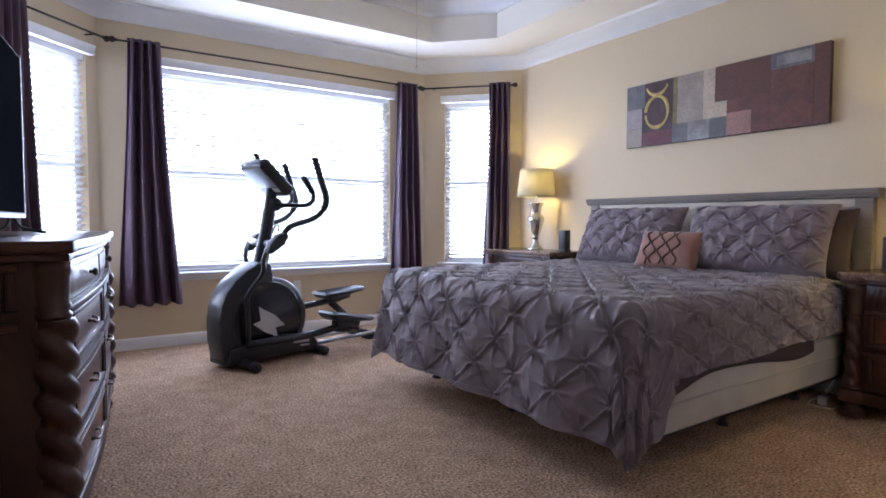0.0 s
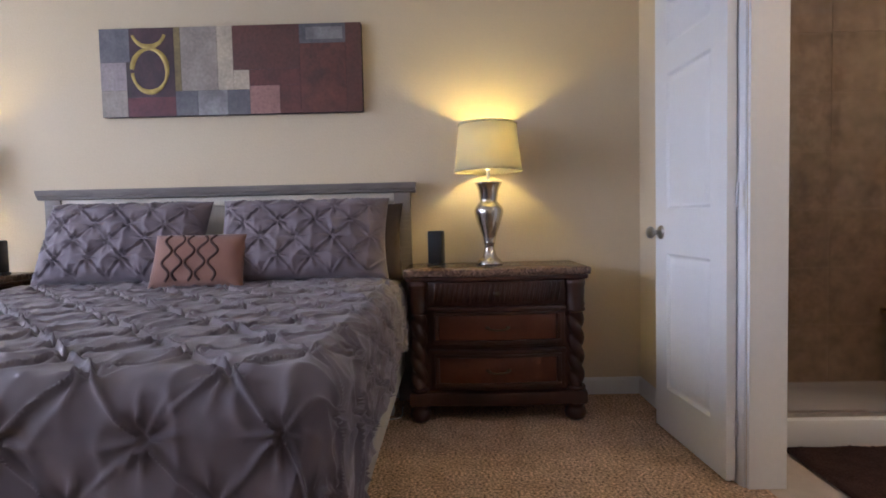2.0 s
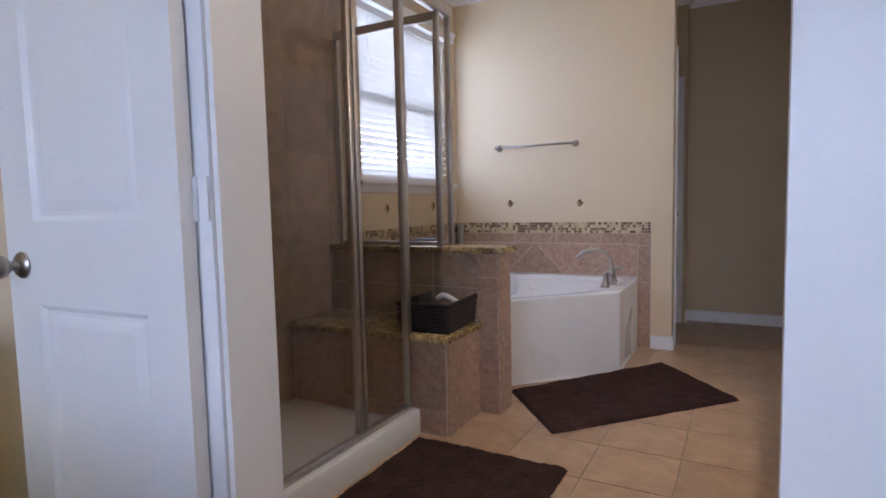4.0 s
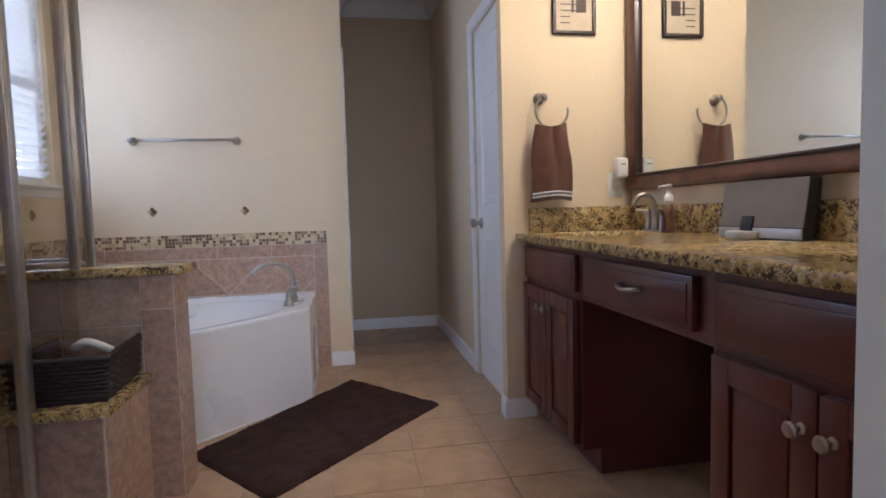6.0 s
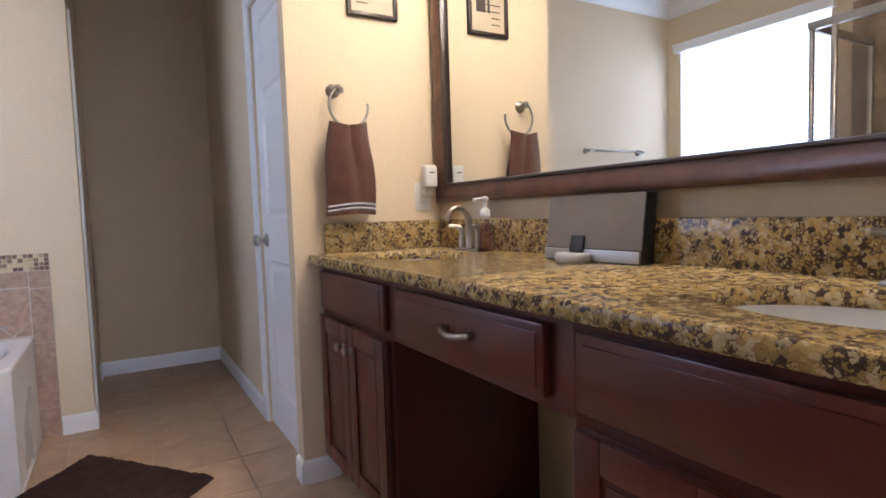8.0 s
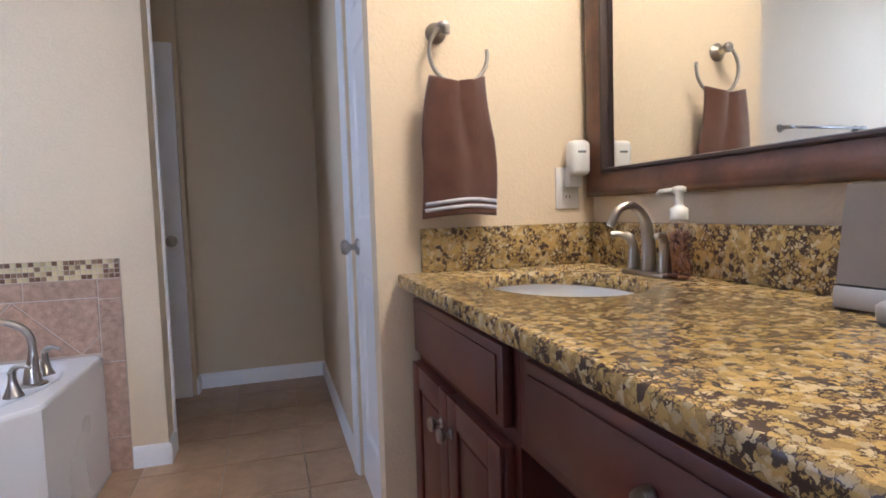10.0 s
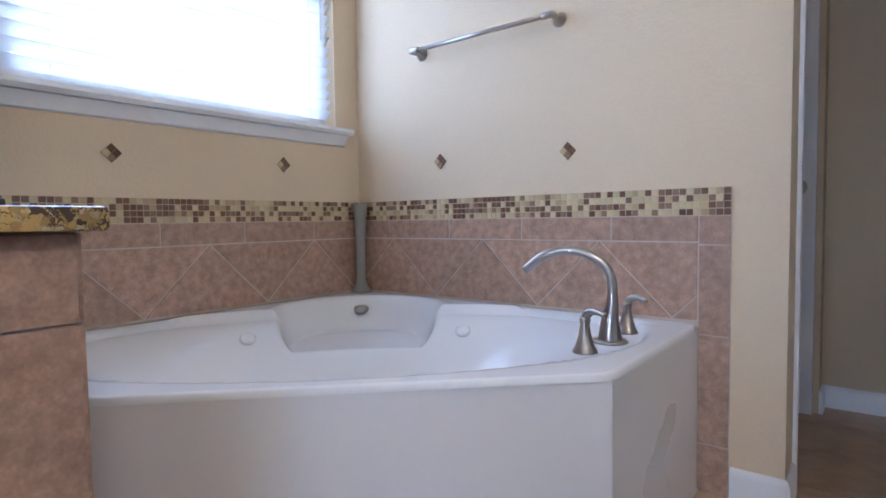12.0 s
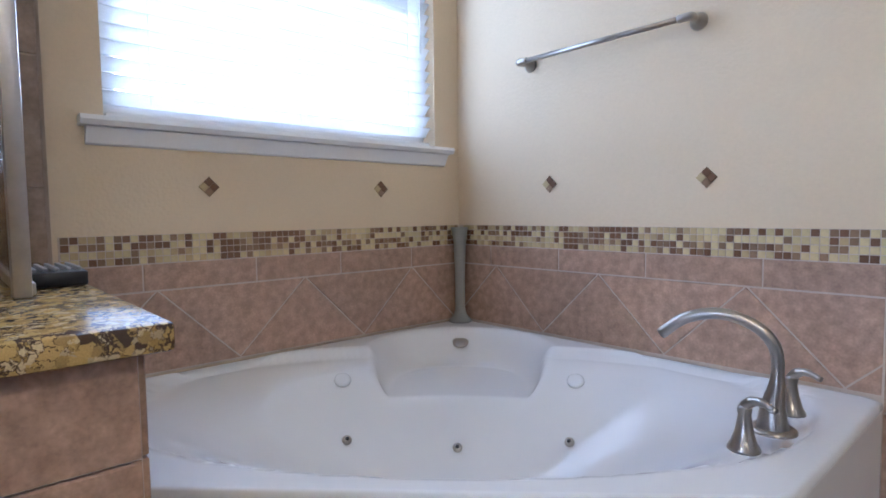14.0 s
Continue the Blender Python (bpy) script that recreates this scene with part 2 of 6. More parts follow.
TAUPE = mat("taupe_pillow_cloth", (0.055, 0.035, 0.031), 0.8, scale=6, bump=0.2, bump_scale=500, fine=0.06)
WHITEP = mat("white_plastic", (0.74, 0.73, 0.70), 0.35, scale=5, fine=0.01)
SCREEN = mat("tv_screen", (0.012, 0.013, 0.016), 0.30, scale=2, fine=0.02, spec=0.0)
SPKGREY = mat("speaker_mesh", (0.20, 0.18, 0.175), 0.5, scale=12, bump=0.6, bump_scale=900, fine=0.12)
SILVER = mat("silver_plastic", (0.42, 0.42, 0.43), 0.35, 0.5, scale=8, fine=0.02)
SOAP = glass("clear_plastic", (0.95, 0.93, 0.95))
SOAPLIQ = glass("pink_soap", (0.90, 0.76, 0.78))
BULB = glow("lamp_bulb", (1.0, 0.72, 0.25), 14)
GRASS = mat("pale_ground", (0.46, 0.47, 0.42), 0.95, color2=(0.40, 0.43, 0.34), scale=3, bump=0.5, bump_scale=60, fine=0.2)
GLOSSB = mat("gloss_black", (0.008, 0.008, 0.010), 0.22, scale=6, fine=0.03)
EMBLEM = mat("silver_print", (0.55, 0.55, 0.56), 0.4, scale=8, fine=0.02)
CONSOLE = mat("console_grey", (0.22, 0.24, 0.26), 0.4, scale=8, bump=0.05, bump_scale=400, fine=0.03)
GREY2 = mat("charcoal_plastic", (0.020, 0.022, 0.027), 0.38, scale=8, bump=0.05, bump_scale=400, fine=0.04)
BAND = mat("towel_band", (0.50, 0.50, 0.54), 0.9, scale=60, bump=0.6, bump_scale=300, fine=0.15)
CREAMP = mat("cream_paper", (0.50, 0.42, 0.30), 0.7, scale=8, fine=0.04)
DARKINK = mat("dark_ink", (0.05, 0.035, 0.03), 0.7, scale=20, fine=0.1)
APRON = mat("tub_apron", (0.72, 0.70, 0.69), 0.28, scale=1.5, fine=0.006, color2=(0.70, 0.68, 0.67))
GREENGLASS = translucent("vase_glass", (0.40, 0.40, 0.35), 0.35)
PEBBLE = mat("pebbles", (0.55, 0.53, 0.47), 0.4, color2=(0.36, 0.35, 0.31), scale=60, fine=0.1)
SFRAME = mat("shower_frame_metal", (0.62, 0.58, 0.53), 0.34, 1.0, scale=30, fine=0.03)
# emission stands in for daylight on the far trees and roofs
TREELINE = mat("glowing_treeline", (0.30, 0.36, 0.28), 0.9, color2=(0.52, 0.54, 0.50), scale=0.35, fine=0.25, bump_scale=3)
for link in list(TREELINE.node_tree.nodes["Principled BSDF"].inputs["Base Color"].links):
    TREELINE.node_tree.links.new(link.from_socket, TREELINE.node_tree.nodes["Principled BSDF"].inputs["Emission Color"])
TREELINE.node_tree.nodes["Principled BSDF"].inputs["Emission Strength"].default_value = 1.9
SKYGLOW = glow("sky_haze", (0.93, 0.97, 1.0), 20.0)
GOLD = mat("gold_paint", (0.52, 0.38, 0.10), 0.42, 0.35, scale=18, fine=0.15, color2=(0.30, 0.21, 0.06))


# ---- mesh helpers ----
def finish(bm, name, material, smooth=None):
    me = bpy.data.meshes.new(name)
    if smooth is not None:
        for f in bm.faces:
            f.smooth = True
        for e in bm.edges:
            if len(e.link_faces) == 2 and e.calc_face_angle(0) > radians(smooth):
                e.smooth = False
    bm.to_mesh(me)
    bm.free()
    me.materials.append(material)
    return me


def part(name, bm, material, parent, label="", smooth=40):
    ob = new(name, finish(bm, name, material, smooth))
    ob.parent = parent
    if label:
        ob["label"] = label
    return ob


def thing(name, m, label, category, group="", kind=""):
    return tagged_at(new(name), m, label, category, group, kind)


def tagged_at(ob, m, label, category, group="", kind=""):
    ob.matrix_world = m
    return tagged(ob, label, category, group, kind)


def solid(name, bm, material, label, category, kind="", group="", smooth=40):
    ob = new(name, finish(bm, name, material, smooth))
    return tagged(ob, label, category, group, kind)


def box(x0, x1, y0, y1, z0, z1, bevel=0.0, bm=None, seg=2):
    own = bm is None or bevel
    b = bmesh.new() if own else bm
    r = bmesh.ops.create_cube(b, size=1.0)
    bmesh.ops.scale(b, vec=(abs(x1 - x0), abs(y1 - y0), abs(z1 - z0)), verts=r["verts"])
    bmesh.ops.translate(b, vec=((x0 + x1) / 2, (y0 + y1) / 2, (z0 + z1) / 2), verts=r["verts"])
    if bevel:
        bmesh.ops.bevel(b, geom=b.edges[:], offset=bevel, segments=seg, affect="EDGES", profile=0.5)
    return join(bm, b) if bm is not None and bevel else b


def join(bm, other):
    me = bpy.data.meshes.new("tmp")
    other.to_mesh(me)
    other.free()
    bm.from_mesh(me)
    bpy.data.meshes.remove(me)
    return bm


def moved(bm, m):
    bmesh.ops.transform(bm, matrix=m, verts=bm.verts[:])
    return bm


def lathe(profile, seg=32, bm=None, center=(0, 0, 0), twist=None):
    """Turn a profile of (radius, height) round z. twist(angle, z) gives a factor on the radius."""
    b = bm or bmesh.new()
    rings = []
    for r, z in profile:
        ring = []
        for i in range(seg):
            a = 2 * math.pi * i / seg
            q = r * (twist(a, z) if twist else 1)
            ring.append(b.verts.new((center[0] + q * math.cos(a), center[1] + q * math.sin(a), center[2] + z)))
        rings.append(ring)
    for lo, hi in zip(rings, rings[1:]):
        for i in range(seg):
            b.faces.new((lo[i], lo[(i + 1) % seg], hi[(i + 1) % seg], hi[i]))
    b.faces.new(rings[0][::-1])
    b.faces.new(rings[-1])
    return b


def tube(points, radius, seg=10, bm=None, closed=False, cap=True):
    """A round bar along points; radius may be a list."""
    b = bm or bmesh.new()
    pts = [Vector(p) for p in points]
    n = len(pts)
    rad = radius if isinstance(radius, (list, tuple)) else [radius] * n
    rings, up = [], None
    for i, p in enumerate(pts):
        a = pts[(i - 1) % n] if closed or i else p
        c = pts[(i + 1) % n] if closed or i < n - 1 else p
        d = (c - a).normalized()
        if up is None:
            up = d.orthogonal().normalized()
        up = (up - d * up.dot(d)).normalized()
        side = d.cross(up)
        rings.append([b.verts.new(p + (up * math.cos(2 * math.pi * k / seg) + side * math.sin(2 * math.pi * k / seg)) * rad[i]) for k in range(seg)])
    for i in range(n if closed else n - 1):
        lo, hi = rings[i], rings[(i + 1) % n]
        for k in range(seg):
            b.faces.new((lo[k], lo[(k + 1) % seg], hi[(k + 1) % seg], hi[k]))
    if not closed and cap:
        b.faces.new(rings[0][::-1])
        b.faces.new(rings[-1])
    return b


def smooth_path(points, n=8):
    """Catmull-Rom through points."""
    p = [Vector(q) for q in points]
    p = [p[0] * 2 - p[1]] + p + [p[-1] * 2 - p[-2]]
    out = []
    for i in range(1, len(p) - 2):
        for k in range(n):
            t = k / n
            out.append(0.5 * (2 * p[i] + (p[i + 1] - p[i - 1]) * t + (2 * p[i - 1] - 5 * p[i] + 4 * p[i + 1] - p[i + 2]) * t * t + (3 * p[i] - p[i - 1] - 3 * p[i + 1] + p[i + 2]) * t ** 3))
    return out + [p[-2]]


def sheet(nu, nv, fn, thick=0.0):
    """A grid surface from fn(u, v) in 0..1, with thickness if asked."""
    b = bmesh.new()
    g = [[b.verts.new(fn(i / nu, j / nv)) for j in range(nv + 1)] for i in range(nu + 1)]
    for i in range(nu):
        for j in range(nv):
            b.faces.new((g[i][j], g[i + 1][j], g[i + 1][j + 1], g[i][j + 1]))
    b.normal_update()
    if thick:
        bmesh.ops.solidify(b, geom=b.faces[:], thickness=thick)
    return b


def prism(outline, z0, z1, bevel=0.0):
    """An upright block over an outline of (x, y)."""
    b = bmesh.new()
    lo = [b.verts.new((x, y, z0)) for x, y in outline]
    hi = [b.verts.new((x, y, z1)) for x, y in outline]
    n = len(lo)
    for i in range(n):
        b.faces.new((lo[i], lo[(i + 1) % n], hi[(i + 1) % n], hi[i]))
    b.faces.new(lo[::-1])
    b.faces.new(hi)
    bmesh.ops.recalc_face_normals(b, faces=b.faces[:])
    if bevel:
        bmesh.ops.bevel(b, geom=b.edges[:], offset=bevel, segments=2, affect="EDGES", profile=0.5)
    return b


def profile_run(points, section, closed=False):
    """A moulding: a section of (out, z) swept along a plan line; out is to the line's left."""
    b = bmesh.new()
    pts = [Vector((x, y)) for x, y in points]
    n, rings = len(pts), []
    for i, p in enumerate(pts):
        a = pts[(i - 1) % n] if closed or i else None
        c = pts[(i + 1) % n] if closed or i < n - 1 else None
        d1 = (p - a).normalized() if a is not None else None
        d2 = (c - p).normalized() if c is not None else None
        n1 = Vector((-d1.y, d1.x)) if d1 else None
        n2 = Vector((-d2.y, d2.x)) if d2 else None
        if n1 and n2:
            m = (n1 + n2).normalized()
            m = m / max(m.dot(n1), 0.2)
        else:
            m = n1 or n2
        rings.append([b.verts.new((p.x + m.x * o, p.y + m.y * o, z)) for o, z in section])
    k = len(section)
    for i in range(n if closed else n - 1):
        lo, hi = rings[i], rings[(i + 1) % n]
        for j in range(k):
            b.faces.new((lo[j], lo[(j + 1) % k], hi[(j + 1) % k], hi[j]))
    if not closed:
        b.faces.new(rings[0])
        b.faces.new(rings[-1][::-1])
    bmesh.ops.recalc_face_normals(b, faces=b.faces[:])
    return b


def along(p0, p1):
    """Pose with x along p0 to p1 and y to its left, and the length."""
    d = Vector(p1) - Vector(p0)
    return Matrix.Translation((p0[0], p0[1], 0)) @ Matrix.Rotation(math.atan2(d.y, d.x), 4, "Z"), d.length


def wall(name, p0, p1, z1, thick, openings=(), label="tan painted wall with a light orange-peel texture", material=None, z0=0.0):
    """A wall whose room face runs from p0 to p1 with the room on its left; openings are (from, to, bottom, top)."""
    m, length = along(p0, p1)
    b = bmesh.new()
    x = 0.0
    for a, c, lo, hi in sorted(openings):
        if a > x:
            box(x, a, -thick, 0, z0, z1, bm=b)
        if lo > z0:
            box(a, c, -thick, 0, z0, lo, bm=b)
        if hi < z1:
            box(a, c, -thick, 0, hi, z1, bm=b)
        x = c
    if x < length:
        box(x, length, -thick, 0, z0, z1, bm=b)
    moved(b, m)
    return solid(name, b, material or WALL, label, "wall", "structure")


# ---- the bedroom's shell ----
XW, YB, XL = 4.27, 5.17, -0.06
CZ, TZ = 2.67, 3.02
BAY = [(XW, 4.45), (3.56, YB), (0.66, YB), (XL, 4.45)]
WIN_Z0, WIN_Z1 = 0.60, 2.25
W2 = (0.40, 2.50)
wall("wall_east", (XW, -3.30), (XW, 4.45), CZ + 0.5, 0.16, [(3.30 - 3.02, 3.30 - 1.87, 1.204, 2.31)])
wall("wall_bay_right", BAY[0], BAY[1], CZ + 0.5, 0.16, [(0.21, 0.79, WIN_Z0, WIN_Z1)])
wall("wall_north", BAY[1], BAY[2], CZ + 0.5, 0.16, [(W2[0], W2[1], WIN_Z0, WIN_Z1)])
wall("wall_bay_left", BAY[2], BAY[3], CZ + 0.5, 0.16, [(0.10, 0.72, WIN_Z0, WIN_Z1)])
wall("wall_west", (XL, 4.45), (XL, -1.6), CZ + 0.5, 0.12)
wall("wall_entry_south", (XL, -1.6), (1.12, -1.6), CZ + 0.5, 0.12)
wall("wall_entry_east", (1.12, -1.6), (1.12, 0.16), CZ + 0.5, 0.14)
DX0, DX1, DH = 1.50, 3.14, 2.05
wall("wall_south", (1.12, 0.16), (XW, 0.16), CZ + 0.5, 0.14, [(DX0 - 1.12, DX1 - 1.12, 0.0, DH)])

FLOORB = prism([(XL, -1.6), (1.12, -1.6), (1.12, 0.09), (XW, 0.09), (XW, 4.45), (3.56, YB), (0.66, YB), (XL, 4.45)], -0.12, 0.0)
solid("floor_bedroom", FLOORB, CARPET, "beige cut-pile carpet with a mottled tufted texture", "carpet", "structure")

# ceiling: a flat border round a raised tray with cut corners
IN = [(3.70, 0.75), (3.70, 4.15), (3.28, 4.58), (0.94, 4.58), (0.52, 4.15), (0.52, 0.75)]
OUT = [(XW + 0.1, 0.16), (XW + 0.1, 4.49), (3.60, YB + 0.1), (0.62, YB + 0.1), (XL - 0.1, 4.49), (XL - 0.1, 0.16)]
cb = bmesh.new()
for a, c, d, e in [(OUT[i], OUT[(i + 1) % 6], IN[(i + 1) % 6], IN[i]) for i in range(6)]:
    join(cb, prism([a, c, d, e], CZ, CZ + 0.06))
for i in range(6):
    a, c = Vector(IN[i]), Vector(IN[(i + 1) % 6])
    nrm = Vector((-(c - a).y, (c - a).x)).normalized() * -0.06
    join(cb, prism([a, c, c + nrm, a + nrm], CZ + 0.06, TZ + 0.06))
join(cb, prism(IN, TZ, TZ + 0.06))
join(cb, prism([(XL - 0.1, -1.7), (1.2, -1.7), (1.2, 0.16), (XL - 0.1, 0.16)], CZ, CZ + 0.06))
solid("ceiling_bedroom", cb, CEIL, "off-white tray ceiling with a raised centre", "ceiling", "structure")
CROWN = [(0, -0.125), (0.012, -0.125), (0.016, -0.105), (0.035, -0.085), (0.065, -0.045), (0.090, -0.022), (0.105, -0.018), (0.110, 0), (0, 0)]


def crown(name, pts, z, closed=False):
    return solid(name, profile_run(pts, [(o, z + h) for o, h in CROWN], closed), TRIM, "white painted crown moulding along the ceiling", "moulding", "structure")


crown("trim_crown_bedroom", [(1.12, 0.16), (XW, 0.16), (XW, 4.45), (3.56, YB), (0.66, YB), (XL, 4.45), (XL, -1.6), (1.12, -1.6)], CZ - 0.001, True)
crown("trim_crown_tray", IN, TZ - 0.001, True)
BASE = [(0, 0), (0.014, 0), (0.014, 0.075), (0.010, 0.088), (0.004, 0.095), (0, 0.095)]


def baseboard(name, pts):
    return solid(name, profile_run(pts, BASE), TRIM, "white painted baseboard at the foot of the wall", "baseboard", "structure")


baseboard("baseboard_bedroom", [(DX1 + 0.075, 0.16), (XW, 0.16), (XW, 4.45), (3.56, YB), (0.66, YB), (XL, 4.45), (XL, -1.6), (1.12, -1.6), (1.12, 0.16), (DX0 - 0.075, 0.16)])

# ---- windows, blinds ----


def window(name, p0, p1, a, c, z0, z1, bars, group_label, slat_tilt, header=0.05, drop=None):
    """A window in the wall from p0 to p1: casing, sill, sashes, panes and a slatted blind."""
    m, _ = along(p0, p1)
    w = thing(name, m, group_label, "window", "", "structure")
    fr = bmesh.new()
    box(a, a + 0.045, -0.13, -0.07, z0, z1, bm=fr)
    box(c - 0.045, c, -0.13, -0.07, z0, z1, bm=fr)
    box(a + 0.045, c - 0.045, -0.13, -0.07, z0, z0 + 0.05, bm=fr)
    box(a + 0.045, c - 0.045, -0.13, -0.07, z1 - 0.05, z1, bm=fr)
    part("window_frame", fr, TRIM, w)
    n = bars
    xs = [a + 0.045 + (c - a - 0.09) * i / n for i in range(n + 1)]
    zm = z0 + (z1 - z0) * 0.5
    for i in range(n):
        if i:
            part("mullion", box(xs[i] - 0.03, xs[i] + 0.03, -0.128, -0.072, z0 + 0.05, z1 - 0.05), TRIM, w)
        part("meeting_rail", box(xs[i] + 0.031, xs[i + 1] - 0.031, -0.12, -0.085, zm - 0.02, zm + 0.02), TRIM, w)
        for lo, hi in ((z0 + 0.05, zm - 0.02), (zm + 0.02, z1 - 0.05)):
            p = part("pane", box(xs[i] + 0.031, xs[i + 1] - 0.031, -0.106, -0.102, lo, hi), PANE, w)
            p.visible_shadow = False
    s = profile_run([(a - 0.06, 0), (c + 0.06, 0)], [(-0.06, z0 - 0.025), (0.045, z0 - 0.025), (0.055, z0 - 0.012), (0.05, z0), (-0.06, z0)])
    part("window_sill", s, TRIM, w)
    ap = profile_run([(a - 0.045, 0), (c + 0.045, 0)], [(0, z0 - 0.072), (0.012, z0 - 0.068), (0.022, z0 - 0.046), (0.035, z0 - 0.027), (0, z0 - 0.027)])
    part("apron", ap, TRIM, w)
    hd = profile_run([(a - 0.035, 0), (c + 0.035, 0)], [(0, z1 - 0.01), (0.05, z1 - 0.01), (0.055, z1 + 0.03), (0.07, z1 + 0.055), (0, z1 + 0.055)])
    part("blind_valance", hd, TRIM, w, "white moulded blind valance")
    bl = thing("window_blind", m, "white horizontal slat blind lowered over the window, slats open", "window blind", "window blinds")
    part("headrail", box(a + 0.006, c - 0.006, -0.062, -0.012, z1 - 0.05, z1 - 0.004), TRIM, bl)
    pitch, half, t = 0.044, 0.024, radians(slat_tilt)
    slat = sheet(1, 4, lambda u, v: (a + 0.003 + (c - a - 0.006) * u, -0.038 + half * (2 * v - 1) * math.cos(t), half * (2 * v - 1) * math.sin(t) + 0.003 * (1 - (2 * v - 1) ** 2)), 0.002)
    me = finish(slat, "slat", BLIND, 60)
    z = z1 - 0.075
    zend = drop or z0 + 0.040
    while z > zend:
        o = new("slat", me)
        o.parent, o.location = bl, (0, 0, z)
        z -= pitch
    part("bottom_rail", box(a + 0.01, c - 0.01, -0.058, -0.018, z0 + 0.002, z0 + 0.020, 0.003), TRIM, bl)
    for k in range(2 + bars):
        x = a + 0.12 + (c - a - 0.24) * k / (1 + bars)
        part("cord", tube([(x, -0.012, z1 - 0.05), (x, -0.012, z + 0.03)], 0.0012, 5), WHITEP, bl)
    part("wand", tube([(a + 0.07, 0.0, z1 - 0.06), (a + 0.07, 0.004, z1 - 0.75)], 0.004, 6), WHITEP, bl)
    return w


window("window_1", BAY[1], BAY[2], W2[0], W2[1], WIN_Z0, WIN_Z1, 1, "wide white-framed window above the carpet, bright daylight", 25)
window("window_2", BAY[0], BAY[1], 0.21, 0.79, WIN_Z0, WIN_Z1, 1, "narrow white-framed bay window with a blind", 25)
window("window_3", BAY[2], BAY[3], 0.10, 0.72, WIN_Z0, WIN_Z1, 1, "narrow white-framed bay window with a blind", 25)
window("window_4", (XW, -3.30), (XW, 4.45), 3.30 - 3.02, 3.30 - 1.87, 1.204, 2.31, 1, "white-framed bathroom window above the corner bathtub", 45)

# ---- the bathroom's shell ----
BX, YT, HX, HY, BZ = 1.26, -3.15, 2.62, -4.235, 2.74
PY, PX = -1.985, 1.86
wall("wall_mirror", (BX, 0.02), (BX, PY), BZ, 0.12)
PXP = 1.900
wall("wall_towel_ring", (BX, PY), (PXP, PY), BZ, 0.075)
wall("wall_toilet_room", (PX, PY - 0.0752), (PX, HY), BZ, 0.12, [(0.015, 0.675, 0.0, 2.04)])
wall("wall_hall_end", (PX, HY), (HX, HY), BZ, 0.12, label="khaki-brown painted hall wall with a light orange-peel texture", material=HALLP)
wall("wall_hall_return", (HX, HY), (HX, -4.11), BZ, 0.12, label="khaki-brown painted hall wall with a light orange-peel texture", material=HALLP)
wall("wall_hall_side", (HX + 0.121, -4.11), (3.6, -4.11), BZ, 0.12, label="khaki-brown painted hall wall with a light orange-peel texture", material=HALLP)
wall("wall_hall_east", (3.6, -4.11), (3.6, YT - 0.14), BZ, 0.12)
wall("wall_tub", (HX, YT), (XW, YT), BZ, 0.14)
solid("ceiling_bath", prism([(BX - 0.1, HY - 0.1), (XW + 0.1, HY - 0.1), (XW + 0.1, 0.02), (BX - 0.1, 0.02)], BZ, BZ + 0.06), CEIL, "off-white flat painted bathroom ceiling", "ceiling", "structure")
crown("trim_crown_bath", [(PX, HY), (HX, HY), (HX, -4.11), (3.6, -4.11), (3.6, YT - 0.14), (HX, YT - 0.14), (HX, YT), (XW, YT), (XW, 0.02), (BX, 0.02), (BX, PY), (PXP, PY), (PXP, PY - 0.08), (PX, PY - 0.08)], BZ - 0.001, True)
baseboard("baseboard_hall", [(PX, -2.80), (PX, HY), (HX, HY), (HX, -4.11)])
baseboard("baseboard_wall_end", [(HX, YT - 0.14), (HX, YT), (2.755, YT)])
baseboard("baseboard_pier", [(BX + 0.5, PY), (PXP, PY), (PXP, PY - 0.074)])


def casing(name, p0, p1, a, c, h, out=0.018, w=0.062):
    """Door casing and jambs round an opening of the wall from p0 to p1."""
    m, _ = along(p0, p1)
    b = bmesh.new()
    sec = [(0, 0), (w, 0), (w, out * 0.6), (w - 0.012, out), (0.02, out * 0.8), (0.006, out * 0.5), (0, out * 0.4)]
    for side in (0, 1):
        v = []
        for s, o in sec:
            x = a - s if side == 0 else c + s
            v.append((x, o))
        join(b, prism(v, 0, h + w))
    box(a, c, 0, out * 0.9, h, h + w, bm=b)
    moved(b, m)
    return solid(name, b, TRIM, "white painted moulded door casing", "door casing", "structure")


casing("trim_door_bedroom", (1.12, 0.16), (XW, 0.16), DX0 - 1.12, DX1 - 1.12, DH)
casing("trim_door_bath", (XW, 0.02), (BX, 0.02), XW - DX1, XW - DX0, DH)
casing("trim_door_toilet", (PX, PY), (PX, HY), 0.09, 0.75, 2.04)
jb = bmesh.new()
box(DX0, DX0 + 0.016, 0.022, 0.158, 0, DH, bm=jb)
box(DX1 - 0.016, DX1, 0.022, 0.158, 0, DH, bm=jb)
box(DX0 + 0.016, DX1 - 0.016, 0.022, 0.158, DH - 0.016, DH, bm=jb)
solid("trim_door_jamb", jb, TRIM, "white painted door jamb with a stop", "door jamb", "structure")
solid("trim_hall_corner", box(HX - 0.012, HX + 0.05, YT - 0.16, YT - 0.141, 0, 2.1, 0.004), TRIM, "white door casing at the end of the wall", "door casing", "structure")


